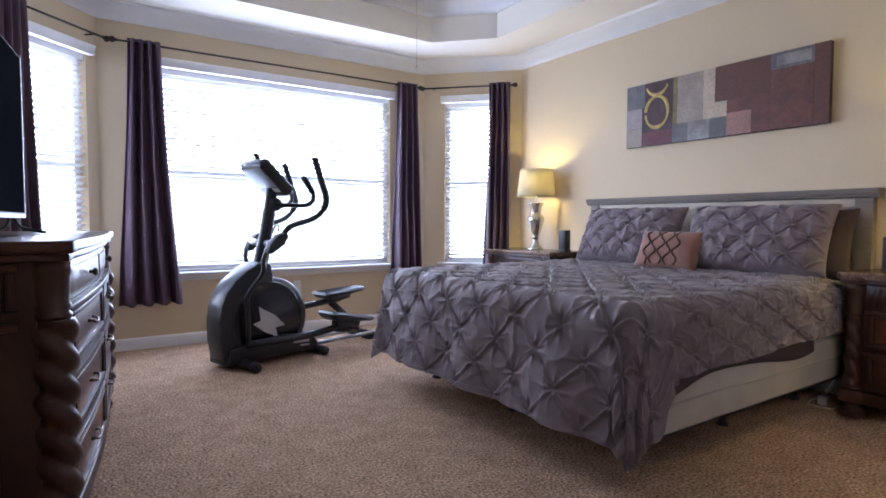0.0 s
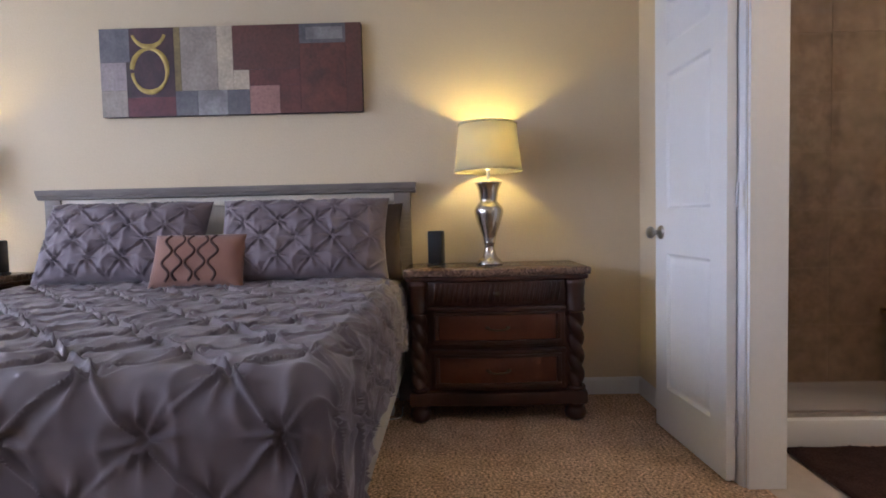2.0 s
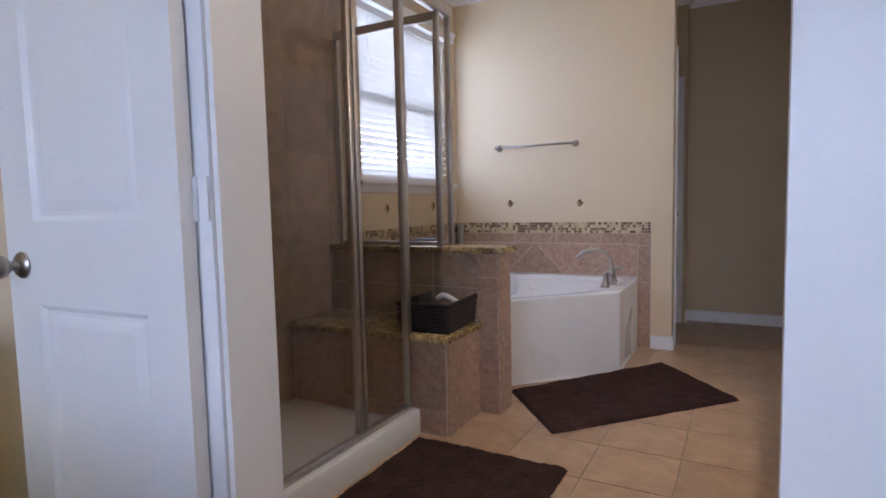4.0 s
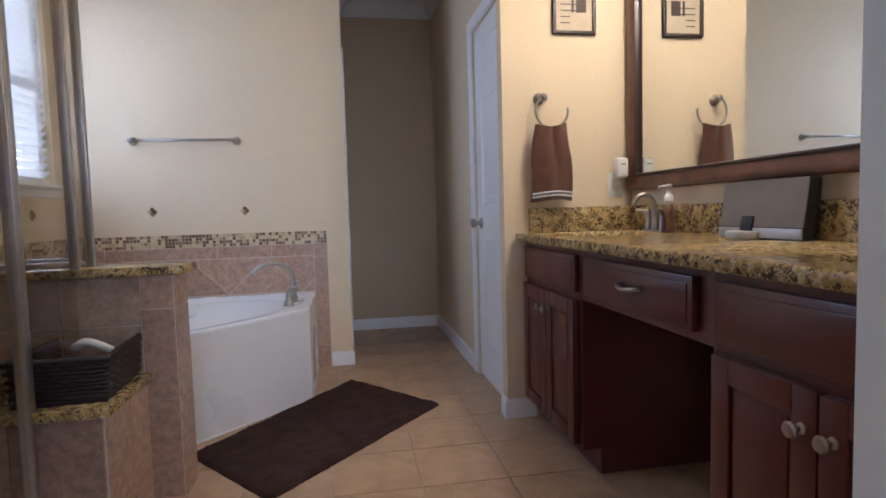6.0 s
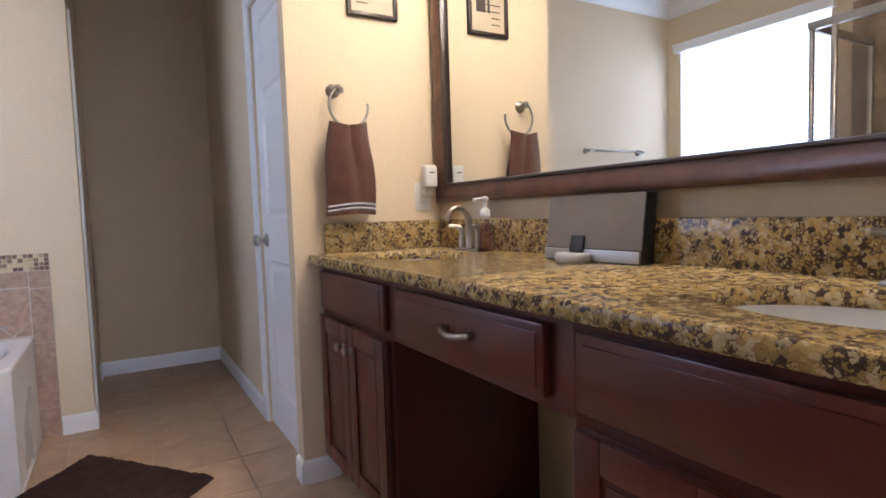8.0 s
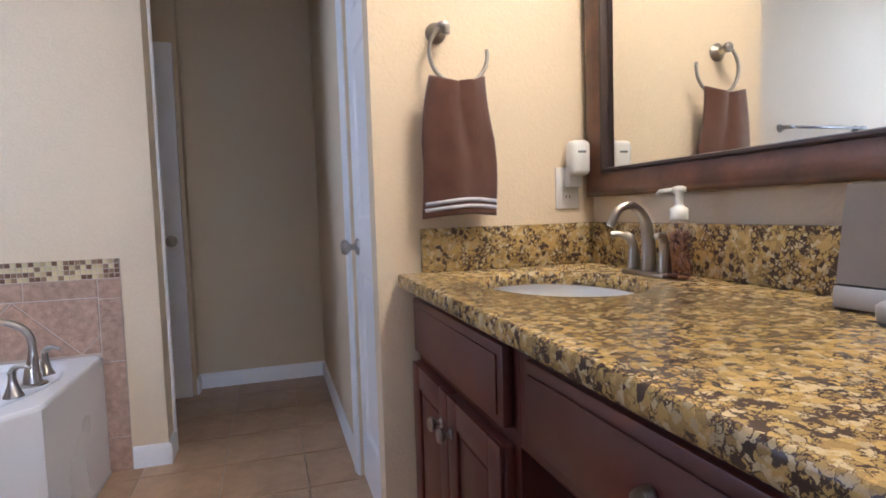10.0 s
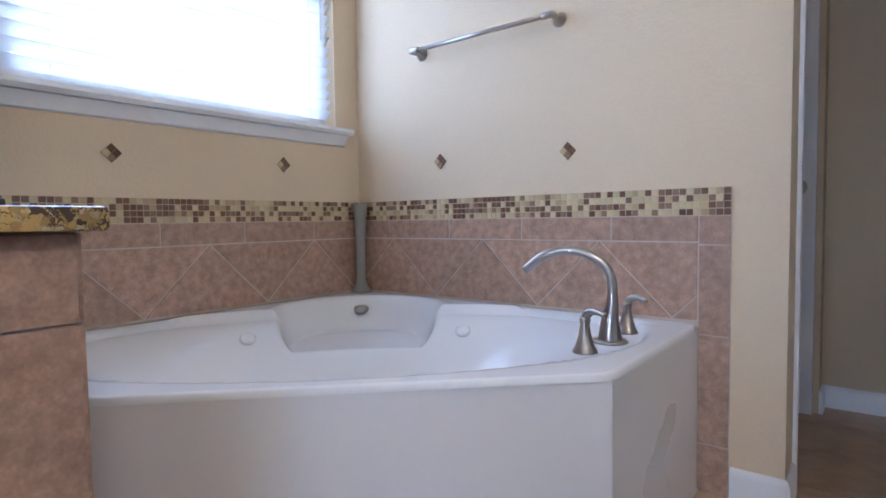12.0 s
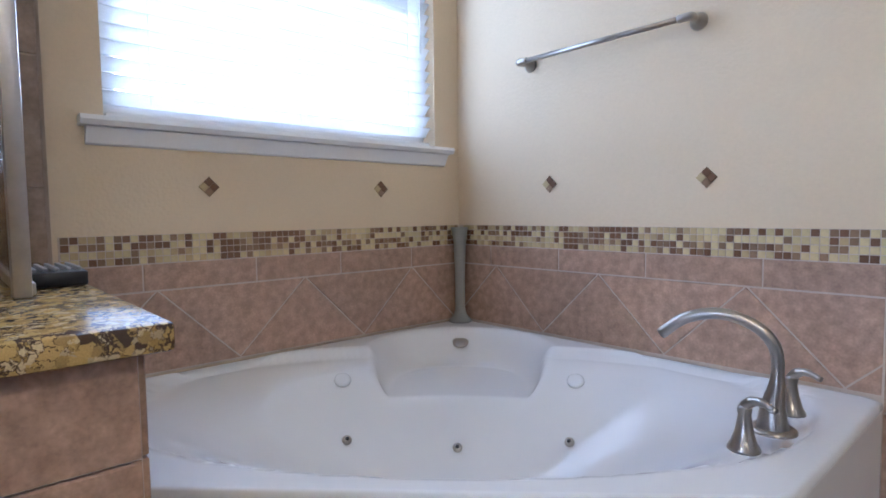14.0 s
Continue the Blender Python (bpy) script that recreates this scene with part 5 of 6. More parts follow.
def counter():
    """Slab with two oval sink holes and an eased front edge."""
    b = bmesh.new()
    z0, z1 = CT - 0.032, CT
    x0, x1, y0, y1 = BX + 0.003, CE, PY + 0.003, 0.016
    mid = (SINKS[0] + SINKS[1]) / 2
    n = 64
    for cy, ya, yb in ((SINKS[0], y0, mid), (SINKS[1], mid, y1)):
        angles = [2 * math.pi * i / n for i in range(n)] + [math.atan2(ey - cy, ex - SX) % (2 * math.pi) for ex in (x0, x1) for ey in (ya, yb)]
        angles.sort()
        m = len(angles)
        for z, flip in ((z1, False), (z0, True)):
            inner, outer = [], []
            for a in angles:
                ca, sa = math.cos(a), math.sin(a)
                inner.append(b.verts.new((SX + SRX * ca, cy + SRY * sa, z)))
                k = min(((x1 - SX) if ca > 0 else (SX - x0)) / max(abs(ca), 1e-6), ((yb - cy) if sa > 0 else (cy - ya)) / max(abs(sa), 1e-6))
                outer.append(b.verts.new((SX + k * ca, cy + k * sa, z)))
            for i in range(m):
                f = (inner[i], outer[i], outer[(i + 1) % m], inner[(i + 1) % m])
                b.faces.new(f[::-1] if flip else f)
            if not flip:
                top_in = inner
            else:
                for i in range(m):
                    b.faces.new((top_in[i], top_in[(i + 1) % m], inner[(i + 1) % m], inner[i]))
    return b


ct = thing("vanity_worktop", pose(0, 0, 0), "polished gold and black granite worktop with two sink cutouts", "worktop")
part("slab", counter(), GRANITE, ct, smooth=20)
part("front_edge", profile_run([(CE, PY + 0.003), (CE, 0.016)], [(0.0, CT - 0.034), (0.0, CT), (-0.004, CT - 0.0005), (-0.008, CT - 0.005), (-0.009, CT - 0.016), (-0.008, CT - 0.029), (-0.004, CT - 0.034)]), GRANITE, ct)
part("backsplash", box(BX + 0.002, BX + 0.022, PY + 0.024, 0.016, CT + 0.0005, CT + 0.116, 0.003), GRANITE, ct)
part("side_splash", box(BX + 0.002, CE - 0.055, PY + 0.002, PY + 0.022, CT + 0.0005, CT + 0.116, 0.003), GRANITE, ct)
for cy in SINKS:
    s = thing("undermount_sink", pose(SX, cy, CT - 0.033), "white oval undermount sink", "sink", "sinks")
    bb = sheet(48, 14, lambda u, v: ((SRX + 0.012) * math.cos(2 * math.pi * u) * max(math.cos(v * math.pi / 2) ** 0.45, 0.02), (SRY + 0.012) * math.sin(2 * math.pi * u) * max(math.cos(v * math.pi / 2) ** 0.45, 0.02), -0.14 * math.sin(v * math.pi / 2)), 0.008)
    part("bowl", bb, ACRYLIC, s, smooth=60)
    part("drain", lathe([(0.022, -0.139), (0.022, -0.132), (0.016, -0.130), (0.004, -0.131)], 20), NICKEL, s)
    f = thing("sink_faucet", pose(1.345, cy, CT) @ Matrix.Diagonal((0.86, 0.86, 0.86, 1)), "brushed nickel arched faucet with two lever handles", "faucet", "sink faucets")
    part("base", box(-0.026, 0.026, -0.085, 0.085, 0.0, 0.012, 0.005), NICKEL, f)
    sp = smooth_path([(0, 0, 0.01), (0.0, 0, 0.09), (0.012, 0, 0.15), (0.05, 0, 0.185), (0.09, 0, 0.175), (0.115, 0, 0.135)], 7)
    part("spout", tube(sp, [0.021 - 0.010 * min(i / 20, 1) for i in range(len(sp))], 14), NICKEL, f)
    for sy in (-1, 1):
        part("lever", tube(smooth_path([(0, sy * 0.062, 0.01), (0, sy * 0.062, 0.07), (0.008, sy * 0.068, 0.098), (0.03, sy * 0.085, 0.108), (0.05, sy * 0.095, 0.108)], 5), [0.018, 0.017, 0.016, 0.015, 0.014] + [0.012] * 8 + [0.008] * 8, 12), NICKEL, f)

# mirror with a broad bronze frame
MY0, MY1, MZ0, MZ1 = PY + 0.02, -0.10, 1.072, 2.12
mi = thing("wall_mirror", pose(0, 0, 0), "large wall mirror in a broad bronze-brown wooden frame", "mirror")
part("glass", box(BX + 0.006, BX + 0.012, MY0 + 0.075, MY1 - 0.075, MZ0 + 0.075, MZ1 - 0.075), MIRROR, mi, "clear mirror glass")
part("backing", box(BX + 0.001, BX + 0.0055, MY0 + 0.01, MY1 - 0.01, MZ0 + 0.01, MZ1 - 0.01), FRAMED, mi)


def mirror_frame(sec):
    b = bmesh.new()
    corners = [(MY0, MZ0), (MY1, MZ0), (MY1, MZ1), (MY0, MZ1)]
    dirs = [(1, 1), (-1, 1), (-1, -1), (1, -1)]
    rings = [[b.verts.new((BX + o, y + dy * i, z + dz * i)) for i, o in sec] for (y, z), (dy, dz) in zip(corners, dirs)]
    k = len(sec)
    for c in range(4):
        lo, hi = rings[c], rings[(c + 1) % 4]
        for j in range(k):
            b.faces.new((lo[j], lo[(j + 1) % k], hi[(j + 1) % k], hi[j]))
    bmesh.ops.recalc_face_normals(b, faces=b.faces[:])
    return b


part("frame", mirror_frame([(0, 0.004), (0, 0.030), (0.006, 0.037), (0.016, 0.040), (0.040, 0.034), (0.060, 0.026), (0.064, 0.024), (0.064, 0.006)]), FRAMEW, mi, "broad bronze-brown frame")
part("inner_lip", mirror_frame([(0.0645, 0.006), (0.0645, 0.030), (0.068, 0.033), (0.074, 0.031), (0.078, 0.014), (0.078, 0.0125)]), FRAMED, mi, "dark beaded inner lip")

vl = thing("vanity_light", pose(BX + 0.001, -1.05, 2.36), "nickel vanity light bar with glowing glass shades above the mirror", "wall lamp")
part("back_plate", box(0, 0.03, -0.40, 0.40, -0.05, 0.05, 0.01), NICKEL, vl)
for k in range(4):
    y = -0.33 + 0.22 * k
    part("arm", tube(smooth_path([(0.03, y, 0), (0.09, y, 0.02), (0.12, y, -0.01)], 4), 0.008, 8), NICKEL, vl)
    part("glass_shade", lathe([(0.03, -0.02), (0.045, -0.06), (0.055, -0.11), (0.05, -0.112), (0.02, -0.025)], 20, center=(0.12, y, 0)), glow("vanity_shade", (1.0, 0.80, 0.48), 5.0), vl, "frosted glowing glass shade")
lamp("vanity_lamp", "AREA", look((BX + 0.13, -1.25, 2.20), (BX + 0.45, -1.7, 1.0)), 8, (1.0, 0.80, 0.50), 0.7, 0.10)
for y in (-1.27, -0.83):
    lamp("vanity_bulb", "POINT", pose(BX + 0.16, y, 2.20), 15, (1.0, 0.80, 0.50), 0.04)

# counter things
sd = thing("speaker_dock", pose(1.372, -1.0, CT, 0, 0, 3) @ Matrix.Diagonal((1, 1.08, 1.06, 1)), "grey speaker dock with a silver strip and a round docking tray", "speaker dock")
wd = prism([(0.004, 0.0), (-0.048, 0.0), (-0.064, 0.172), (-0.022, 0.172)], -0.155, 0.155, 0.006)
moved(wd, Matrix.Rotation(radians(90), 4, "X"))
part("housing", wd, BLACK, sd)
gr = sheet(12, 4, lambda u, v: (0.0055 - 0.0245 * (0.2 + 0.8 * v) + 0.004 * math.sin(math.pi * u), (u - 0.5) * 0.305, 0.036 + 0.134 * v), 0.003)
part("grille", gr, SPKGREY, sd, "grey fine mesh grille")
part("silver_strip", box(0.0, 0.008, -0.152, 0.152, 0.004, 0.033, 0.002), SILVER, sd, "silver strip")
part("dock_tray", lathe([(0.046, 0.0), (0.048, 0.006), (0.048, 0.020), (0.044, 0.024)], 28, center=(0.022, 0.0 - 0.035, 0)), SILVER, sd, "round silver docking tray")
dk = box(-0.007, 0.007, -0.022, 0.022, 0.0, 0.045, 0.003)
moved(dk, Matrix.Translation((0.010, -0.035, 0.024)) @ Matrix.Rotation(radians(-14), 4, "Y"))
part("dock_cradle", dk, BLACK, sd)
sb = thing("soap_dispenser", pose(1.345, -1.53, CT), "clear plastic pump bottle of pink foaming soap", "soap dispenser")
part("bottle", lathe([(0.028, 0.0), (0.031, 0.006), (0.030, 0.03), (0.024, 0.075), (0.027, 0.105), (0.021, 0.122), (0.016, 0.126)], 24), SOAP, sb, "clear bottle")
part("soap", lathe([(0.020, 0.004), (0.024, 0.008), (0.023, 0.030), (0.018, 0.074), (0.020, 0.10), (0.004, 0.105)], 20), SOAPLIQ, sb, "pink liquid")
part("pump", lathe([(0.017, 0.126), (0.018, 0.130), (0.018, 0.150), (0.011, 0.154), (0.008, 0.158), (0.008, 0.182), (0.014, 0.185), (0.014, 0.194), (0.006, 0.197)], 20), WHITEP, sb, "white pump head")
part("nozzle", tube([(0, 0, 0.190), (0.02, -0.035, 0.187), (0.022, -0.04, 0.18)], 0.005, 8), WHITEP, sb)

# towel ring and towel
TX, TZR = 1.724, 1.506
tr = thing("towel_ring", pose(TX, PY, TZR), "brushed nickel open towel ring on the wall", "towel ring")
rs = lathe([(0.027, 0), (0.027, 0.006), (0.020, 0.012), (0.012, 0.02), (0.011, 0.045)], 20)
part("rosette", moved(rs, Matrix.Rotation(radians(-90), 4, "X")), NICKEL, tr)
part("ring", tube([(-0.045 + 0.078 * math.cos(radians(a)), 0.052, -0.062 + 0.078 * math.sin(radians(a))) for a in range(58, -198, -8)], 0.0055, 10), NICKEL, tr)
part("hook", tube(smooth_path([(0, 0.035, 0), (0, 0.052, 0.004), (-0.012, 0.054, 0.004), (-0.012, 0.052, -0.015)], 5), 0.011, 10), NICKEL, tr)


def towel_fn(u, v):
    z = 1.385 - 0.355 * v
    w = 0.136 + 0.042 * min(v * 2.2, 1) - 0.012 * math.cos(v * 3)
    x = 1.690 + (u - 0.5) * w + 0.004 * math.sin(v * 7)
    top = math.exp(-v * 9)
    y = PY + 0.052 + 0.007 * math.sin(u * 9 + v * 2.5) * (1 - 0.6 * v) + 0.002 * math.sin(u * 19 + 2 + v) * (1 - 0.7 * v) + 0.020 * math.sin(u * math.pi)
    return (x, y, z - 0.022 * top * math.sin(u * math.pi) + 0.006 * math.sin(u * 4))


tw = thing("hand_towel", pose(0, 0, 0), "brown hand towel with two pale braided bands hanging in the ring", "towel")
part("cloth", sheet(36, 44, towel_fn, -0.020), TOWEL, tw, smooth=180)
for vb in (0.895, 0.94):
    pts = []
    for i in range(37):
        p = towel_fn(i / 36, vb)
        pts.append((p[0], p[1] + 0.0215, p[2]))
    part("band", tube(pts, 0.0048, 8), BAND, tw, "pale blue-white braided band")


def framed_print(name, x0, x1, z0, z1, label):
    p = thing(name, pose(0, 0, 0), label, "picture", "framed prints")
    y = PY + 0.001
    b = bmesh.new()
    for a, c, lo, hi in ((x0, x0 + 0.016, z0, z1), (x1 - 0.016, x1, z0, z1), (x0 + 0.016, x1 - 0.016, z0, z0 + 0.016), (x0 + 0.016, x1 - 0.016, z1 - 0.016, z1)):
        box(a, c, y, y + 0.020, lo, hi, 0.003, bm=b)
    part("frame", b, FRAMED, p, "dark wooden frame")
    part("paper", box(x0 + 0.0165, x1 - 0.0165, y, y + 0.008, z0 + 0.0165, z1 - 0.0165), CREAMP, p, "cream paper")
    part("print", box(x0 + 0.045, x0 + 0.095, y + 0.0082, y + 0.0090, z0 + 0.10, z0 + 0.17), DARKINK, p)
    part("print", box(x0 + 0.105, x0 + 0.118, y + 0.0082, y + 0.0090, z0 + 0.10, z0 + 0.17), DARKINK, p)
    for k in range(4):
        part("text_bar", box(x0 + 0.105 + 0.02 if k < 2 else x0 + 0.05, x1 - 0.04, y + 0.0082, y + 0.0088, z0 + 0.05 + 0.028 * k, z0 + 0.055 + 0.028 * k), DARKINK, p)


framed_print("framed_print", 1.443, 1.655, 1.802, 2.035, "small dark-framed print with illegible lettering over the towel ring")

# ---- tub ----
TZ0, TA, TB = 0.502, 2.838, -1.704
XT = XW - 0.010
YTT = YT + 0.010
outline = [(XT, YTT), (XT, TB), (3.626, TB), (TA, -2.492), (TA, YTT)]
CXY = Vector((3.62, -2.51))
E1, E2 = Vector((1, 1)).normalized(), Vector((1, -1)).normalized()


def ray_out(c, d, poly):
    best = 9
    for i in range(len(poly)):
        a, b = Vector(poly[i]), Vector(poly[(i + 1) % len(poly)])
        e = b - a
        den = d.x * e.y - d.y * e.x
        if abs(den) > 1e-9:
            t = ((a - c).x * e.y - (a - c).y * e.x) / den
            s = ((a - c).x * d.y - (a - c).y * d.x) / den
            if t > 0 and -1e-6 <= s <= 1 + 1e-6:
                best = min(best, t)
    return best


def smoothstep(a, b, x):
    t = min(max((x - a) / (b - a), 0), 1)
    return t * t * (3 - 2 * t)


def basin_depth(x, y):
    p, q = (Vector((x, y)) - CXY).dot(E1), (Vector((x, y)) - CXY).dot(E2)
    o = (abs(p / 0.83) ** 2.2 + abs((q + 0.045) / 0.47) ** 2.2) ** (1 / 2.2)
    s = (abs(p / 0.31) ** 2.3 + abs((q - 0.38) / 0.33) ** 2.3) ** (1 / 2.3)
    bowl = 0.030 * (1 - smoothstep(0.97, 1.0, o)) + 0.32 * (1 - smoothstep(0.12, 0.98, o))
    return max(bowl, 0.125 * (1 - smoothstep(0.74, 1.0, s)))


def tub_top():
    b = bmesh.new()
    n = 180
    fr = [1.0, 0.997, 0.99, 0.98, 0.965] + [0.95 - 0.95 * k / 58 for k in range(58)]
    rings = []
    for f in fr:
        ring = []
        for i in range(n):
            a = 2 * math.pi * i / n
            d = Vector((math.cos(a), math.sin(a)))
            r = ray_out(CXY, d, outline)
            p = CXY + d * r * f
            z = TZ0 - basin_depth(p.x, p.y)
            if f > 0.999:
                z = TZ0 - 0.016
            elif f > 0.995:
                z = TZ0 - 0.004
            ring.append(b.verts.new((p.x, p.y, z)))
        rings.append(ring)
    for lo, hi in zip(rings, rings[1:]):
        for i in range(n):
            b.faces.new((lo[i], lo[(i + 1) % n], hi[(i + 1) % n], hi[i]))
    b.faces.new(rings[-1])
    return b


tub = thing("corner_bathtub", pose(0, 0, 0), "white acrylic corner whirlpool bathtub with a moulded seat", "bathtub")
part("basin", tub_top(), ACRYLIC, tub, "glossy white moulded basin", smooth=70)
IN2 = 0.005
part("apron_front", prism([(TA + IN2, -2.492 - 0.003), (3.626 - 0.003, TB - IN2), (3.66, TB - 0.06), (TA + 0.07, -2.52)], 0.004, TZ0 - 0.0170), APRON, tub, "plain white front apron")
part("apron_side", prism([(TA + IN2, YTT), (TA + IN2, -2.4965), (TA + 0.06, -2.522), (TA + 0.06, YTT)], 0.004, TZ0 - 0.0170), APRON, tub)
part("apron_bead", tube([(TA + IN2, YTT, 0.006), (TA + IN2, -2.495, 0.006), (3.62, TB - IN2, 0.006)], 0.006, 6), TRIM, tub)


def jet(p, q, r, material):
    x, y = CXY + E1 * p + E2 * q
    e = 0.004
    gx = (basin_depth(x + e, y) - basin_depth(x - e, y)) / (2 * e)
    gy = (basin_depth(x, y + e) - basin_depth(x, y - e)) / (2 * e)
    d = Vector((gx, gy, 1)).normalized()
    j = part("jet", lathe([(r, 0), (r, 0.004), (r * 0.8, 0.010), (r * 0.35, 0.010)], 18), material, tub, "round whirlpool jet")
    j.matrix_basis = Matrix.Translation((x, y, TZ0 - basin_depth(x, y))) @ d.to_track_quat("Z", "Y").to_matrix().to_4x4()
    if material is NICKEL:
        o = part("jet_hole", lathe([(r * 0.42, 0.0101), (r * 0.40, 0.0115)], 12), BLACK, j)


for p, q, r, mm in ((-0.36, 0.27, 0.026, ACRYLIC), (0.36, 0.27, 0.026, ACRYLIC), (-0.318, 0.130, 0.014, NICKEL), (0.0, 0.168, 0.014, NICKEL), (0.318, 0.130, 0.014, NICKEL)):
    jet(p, q, r, mm)
ov = CXY + E2 * 0.672
op = part("overflow_plate", lathe([(0.030, 0), (0.030, 0.005), (0.022, 0.009), (0.008, 0.010)], 24), NICKEL, tub, "round chrome overflow plate")
op.matrix_basis = Matrix.Translation((ov.x, ov.y, TZ0 - basin_depth(ov.x, ov.y) + 0.002)) @ Vector((-0.35, 0.35, 0.87)).to_track_quat("Z", "Y").to_matrix().to_4x4()


tf = thing("tub_faucet", pose(2.953, -2.757, TZ0), "tall arched brushed nickel tub faucet with two lever handles", "faucet")
sp = smooth_path([(0, 0, 0.0), (0.0, 0, 0.05), (-0.006, 0.0, 0.10), (-0.002, 0.0, 0.165), (0.03, 0.01, 0.207), (0.09, 0.03, 0.229), (0.155, 0.05, 0.215), (0.205, 0.06, 0.175)], 7)
part("spout", tube(sp, [0.031 - 0.019 * min(i / 16, 1) for i in range(len(sp))], 18), NICKEL, tf)
part("spout_base", lathe([(0.044, 0), (0.044, 0.004), (0.040, 0.008)], 24), NICKEL, tf)
for dy in (0.134, -0.132):
    part("handle_base", lathe([(0.029, 0), (0.029, 0.004), (0.022, 0.016), (0.015, 0.04), (0.011, 0.065), (0.013, 0.076), (0.010, 0.084)], 20, center=(0.006, dy, 0)), NICKEL, tf)
    part("lever", tube(smooth_path([(0.006, dy, 0.082), (-0.01, dy + 0.008, 0.096), (-0.03, dy + 0.018, 0.100), (-0.055, dy + 0.03, 0.094)], 5), [0.010] * 6 + [0.008] * 5 + [0.006] * 5, 10), NICKEL, tf)
vs = thing("glass_vase", pose(4.215, -3.10, TZ0), "slim pale translucent glass vase filled with pebbles in the tub corner", "vase")
part("vase", lathe([(0.045, 0), (0.046, 0.006), (0.026, 0.03), (0.020, 0.06), (0.020, 0.20), (0.026, 0.33), (0.034, 0.385), (0.031, 0.385), (0.022, 0.33), (0.017, 0.20), (0.017, 0.07)], 24), GREENGLASS, vs, "pale green glass")
pebs = bmesh.new()
for k in range(70):
    a, z = random.uniform(0, 6.3), 0.07 + 0.23 * k / 70
    m4 = Matrix.Translation((0.009 * math.cos(a), 0.009 * math.sin(a), z)) @ Matrix.Diagonal((0.008, 0.007, 0.006, 1))
    bmesh.ops.create_icosphere(pebs, subdivisions=1, radius=1, matrix=m4)
pb = part("pebbles", pebs, PEBBLE, vs)
pb["kind"] = "stuff"
tb = thing("towel_bar", pose(0, 0, 0), "brushed nickel towel bar on the wall above the bathtub", "towel bar")
BXL, BXR, BZ1 = 3.285, 3.885, 1.472
part("bar", tube([(BXL, YT + 0.062, BZ1), (BXR, YT + 0.062, BZ1)], 0.0085, 12), NICKEL, tb)
for x in (BXL, BXR):
    part("post", tube(smooth_path([(x, YT + 0.002, BZ1), (x, YT + 0.03, BZ1), (x + (0.004 if x > 3.5 else -0.004), YT + 0.062, BZ1), (x + (-0.03 if x > 3.5 else 0.03), YT + 0.062, BZ1)], 5), [0.026, 0.024, 0.020, 0.016, 0.014] + [0.012] * 11, 14), NICKEL, tb)

# ---- half wall, bench, shower ----
hw = bmesh.new()
box(3.235, XW - 0.0165, -1.690, -1.545, 0, 0.803, bm=hw)
solid("wall_half", hw, GROUT, "tiled half wall between shower and bathtub", "wall", "structure")
bn = bmesh.new()
box(3.345, XW - 0.0165, -1.5445, -1.20, 0, 0.432, bm=bn)
bench = solid("shower_bench", bn, GROUT, "low tiled bench beside the shower with a granite top", "bench")
cap = solid("half_wall_cap", box(3.195, XW - 0.017, -1.718, -1.520, 0.804, 0.836, 0.006), GRANITE, "granite cap on the tiled half wall", "cap stone")
part("bench_top", box(3.32, XW - 0.017, -1.5195 - 0.024, -1.165, 0.433, 0.463, 0.006), GRANITE, bench, "granite bench top")
pan = solid("shower_pan", box(3.575, XW - 0.0165, -1.199, 0.0195 - 0.016, 0.0, 0.05, 0.006), ACRYLIC, "white acrylic shower pan with a raised curb", "shower pan")
part("curb", box(3.475, 3.574, -1.185, 0.0195, 0.0, 0.12, 0.010), ACRYLIC, pan, "white curb")
SG = 3.525
se = thing("shower_enclosure", pose(0, 0, 0), "framed clear glass shower enclosure with nickel posts", "shower enclosure")
HZ = 1.985
part("header", box(SG - 0.022, SG + 0.022, -1.635, 0.018, HZ, HZ + 0.045, 0.006), SFRAME, se)
part("header_return", box(SG + 0.0225, XW - 0.018, -1.635, -1.605, HZ, HZ + 0.045, 0.006), SFRAME, se)
part("curb_track", box(SG - 0.018, SG + 0.018, -1.16, 0.018, 0.1205, 0.142, 0.004), SFRAME, se)
for y, z0 in ((-0.792, 0.1425), (-0.826, 0.1425), (-1.175, 0.464), (-1.50, 0.837), (-1.618, 0.837), (0.004, 0.1425)):
    part("post", box(SG - 0.014, SG + 0.014, y - 0.011, y + 0.011, z0, HZ, 0.003), SFRAME, se)
part("post", box(SG - 0.016, SG + 0.016, -1.160, -1.146, 0.1425, HZ, 0.003), SFRAME, se)
part("wall_channel", box(XW - 0.044, XW - 0.018, -1.638, -1.612, 0.837, HZ, 0.003), SFRAME, se)
part("cap_track", box(SG + 0.0165, XW - 0.045, -1.636, -1.614, 0.8365, 0.855, 0.003), SFRAME, se)
for y0, y1, z0 in ((-0.780, -0.01, 0.143), (-1.145, -0.838, 0.143), (-1.488, -1.187, 0.4645), (-1.606, -1.512, 0.8375)):
    part("glass_panel", box(SG - 0.003, SG + 0.003, y0, y1, z0, HZ), SHOWERGLASS, se, "clear glass panel")
part("glass_panel", box(SG + 0.017, XW - 0.045, -1.628, -1.622, 0.856, HZ), SHOWERGLASS, se, "clear glass panel")
sh = thing("wall_shower", pose(3.95, 0.0, 1.95), "nickel shower head on a bent arm", "shower")
part("arm", tube(smooth_path([(0, 0.0, 0.05), (0, -0.06, 0.06), (0, -0.13, 0.02)], 5), 0.010, 10), NICKEL, sh)
hd = lathe([(0.012, 0.03), (0.016, 0.0), (0.045, -0.03), (0.048, -0.045), (0.04, -0.048)], 24)
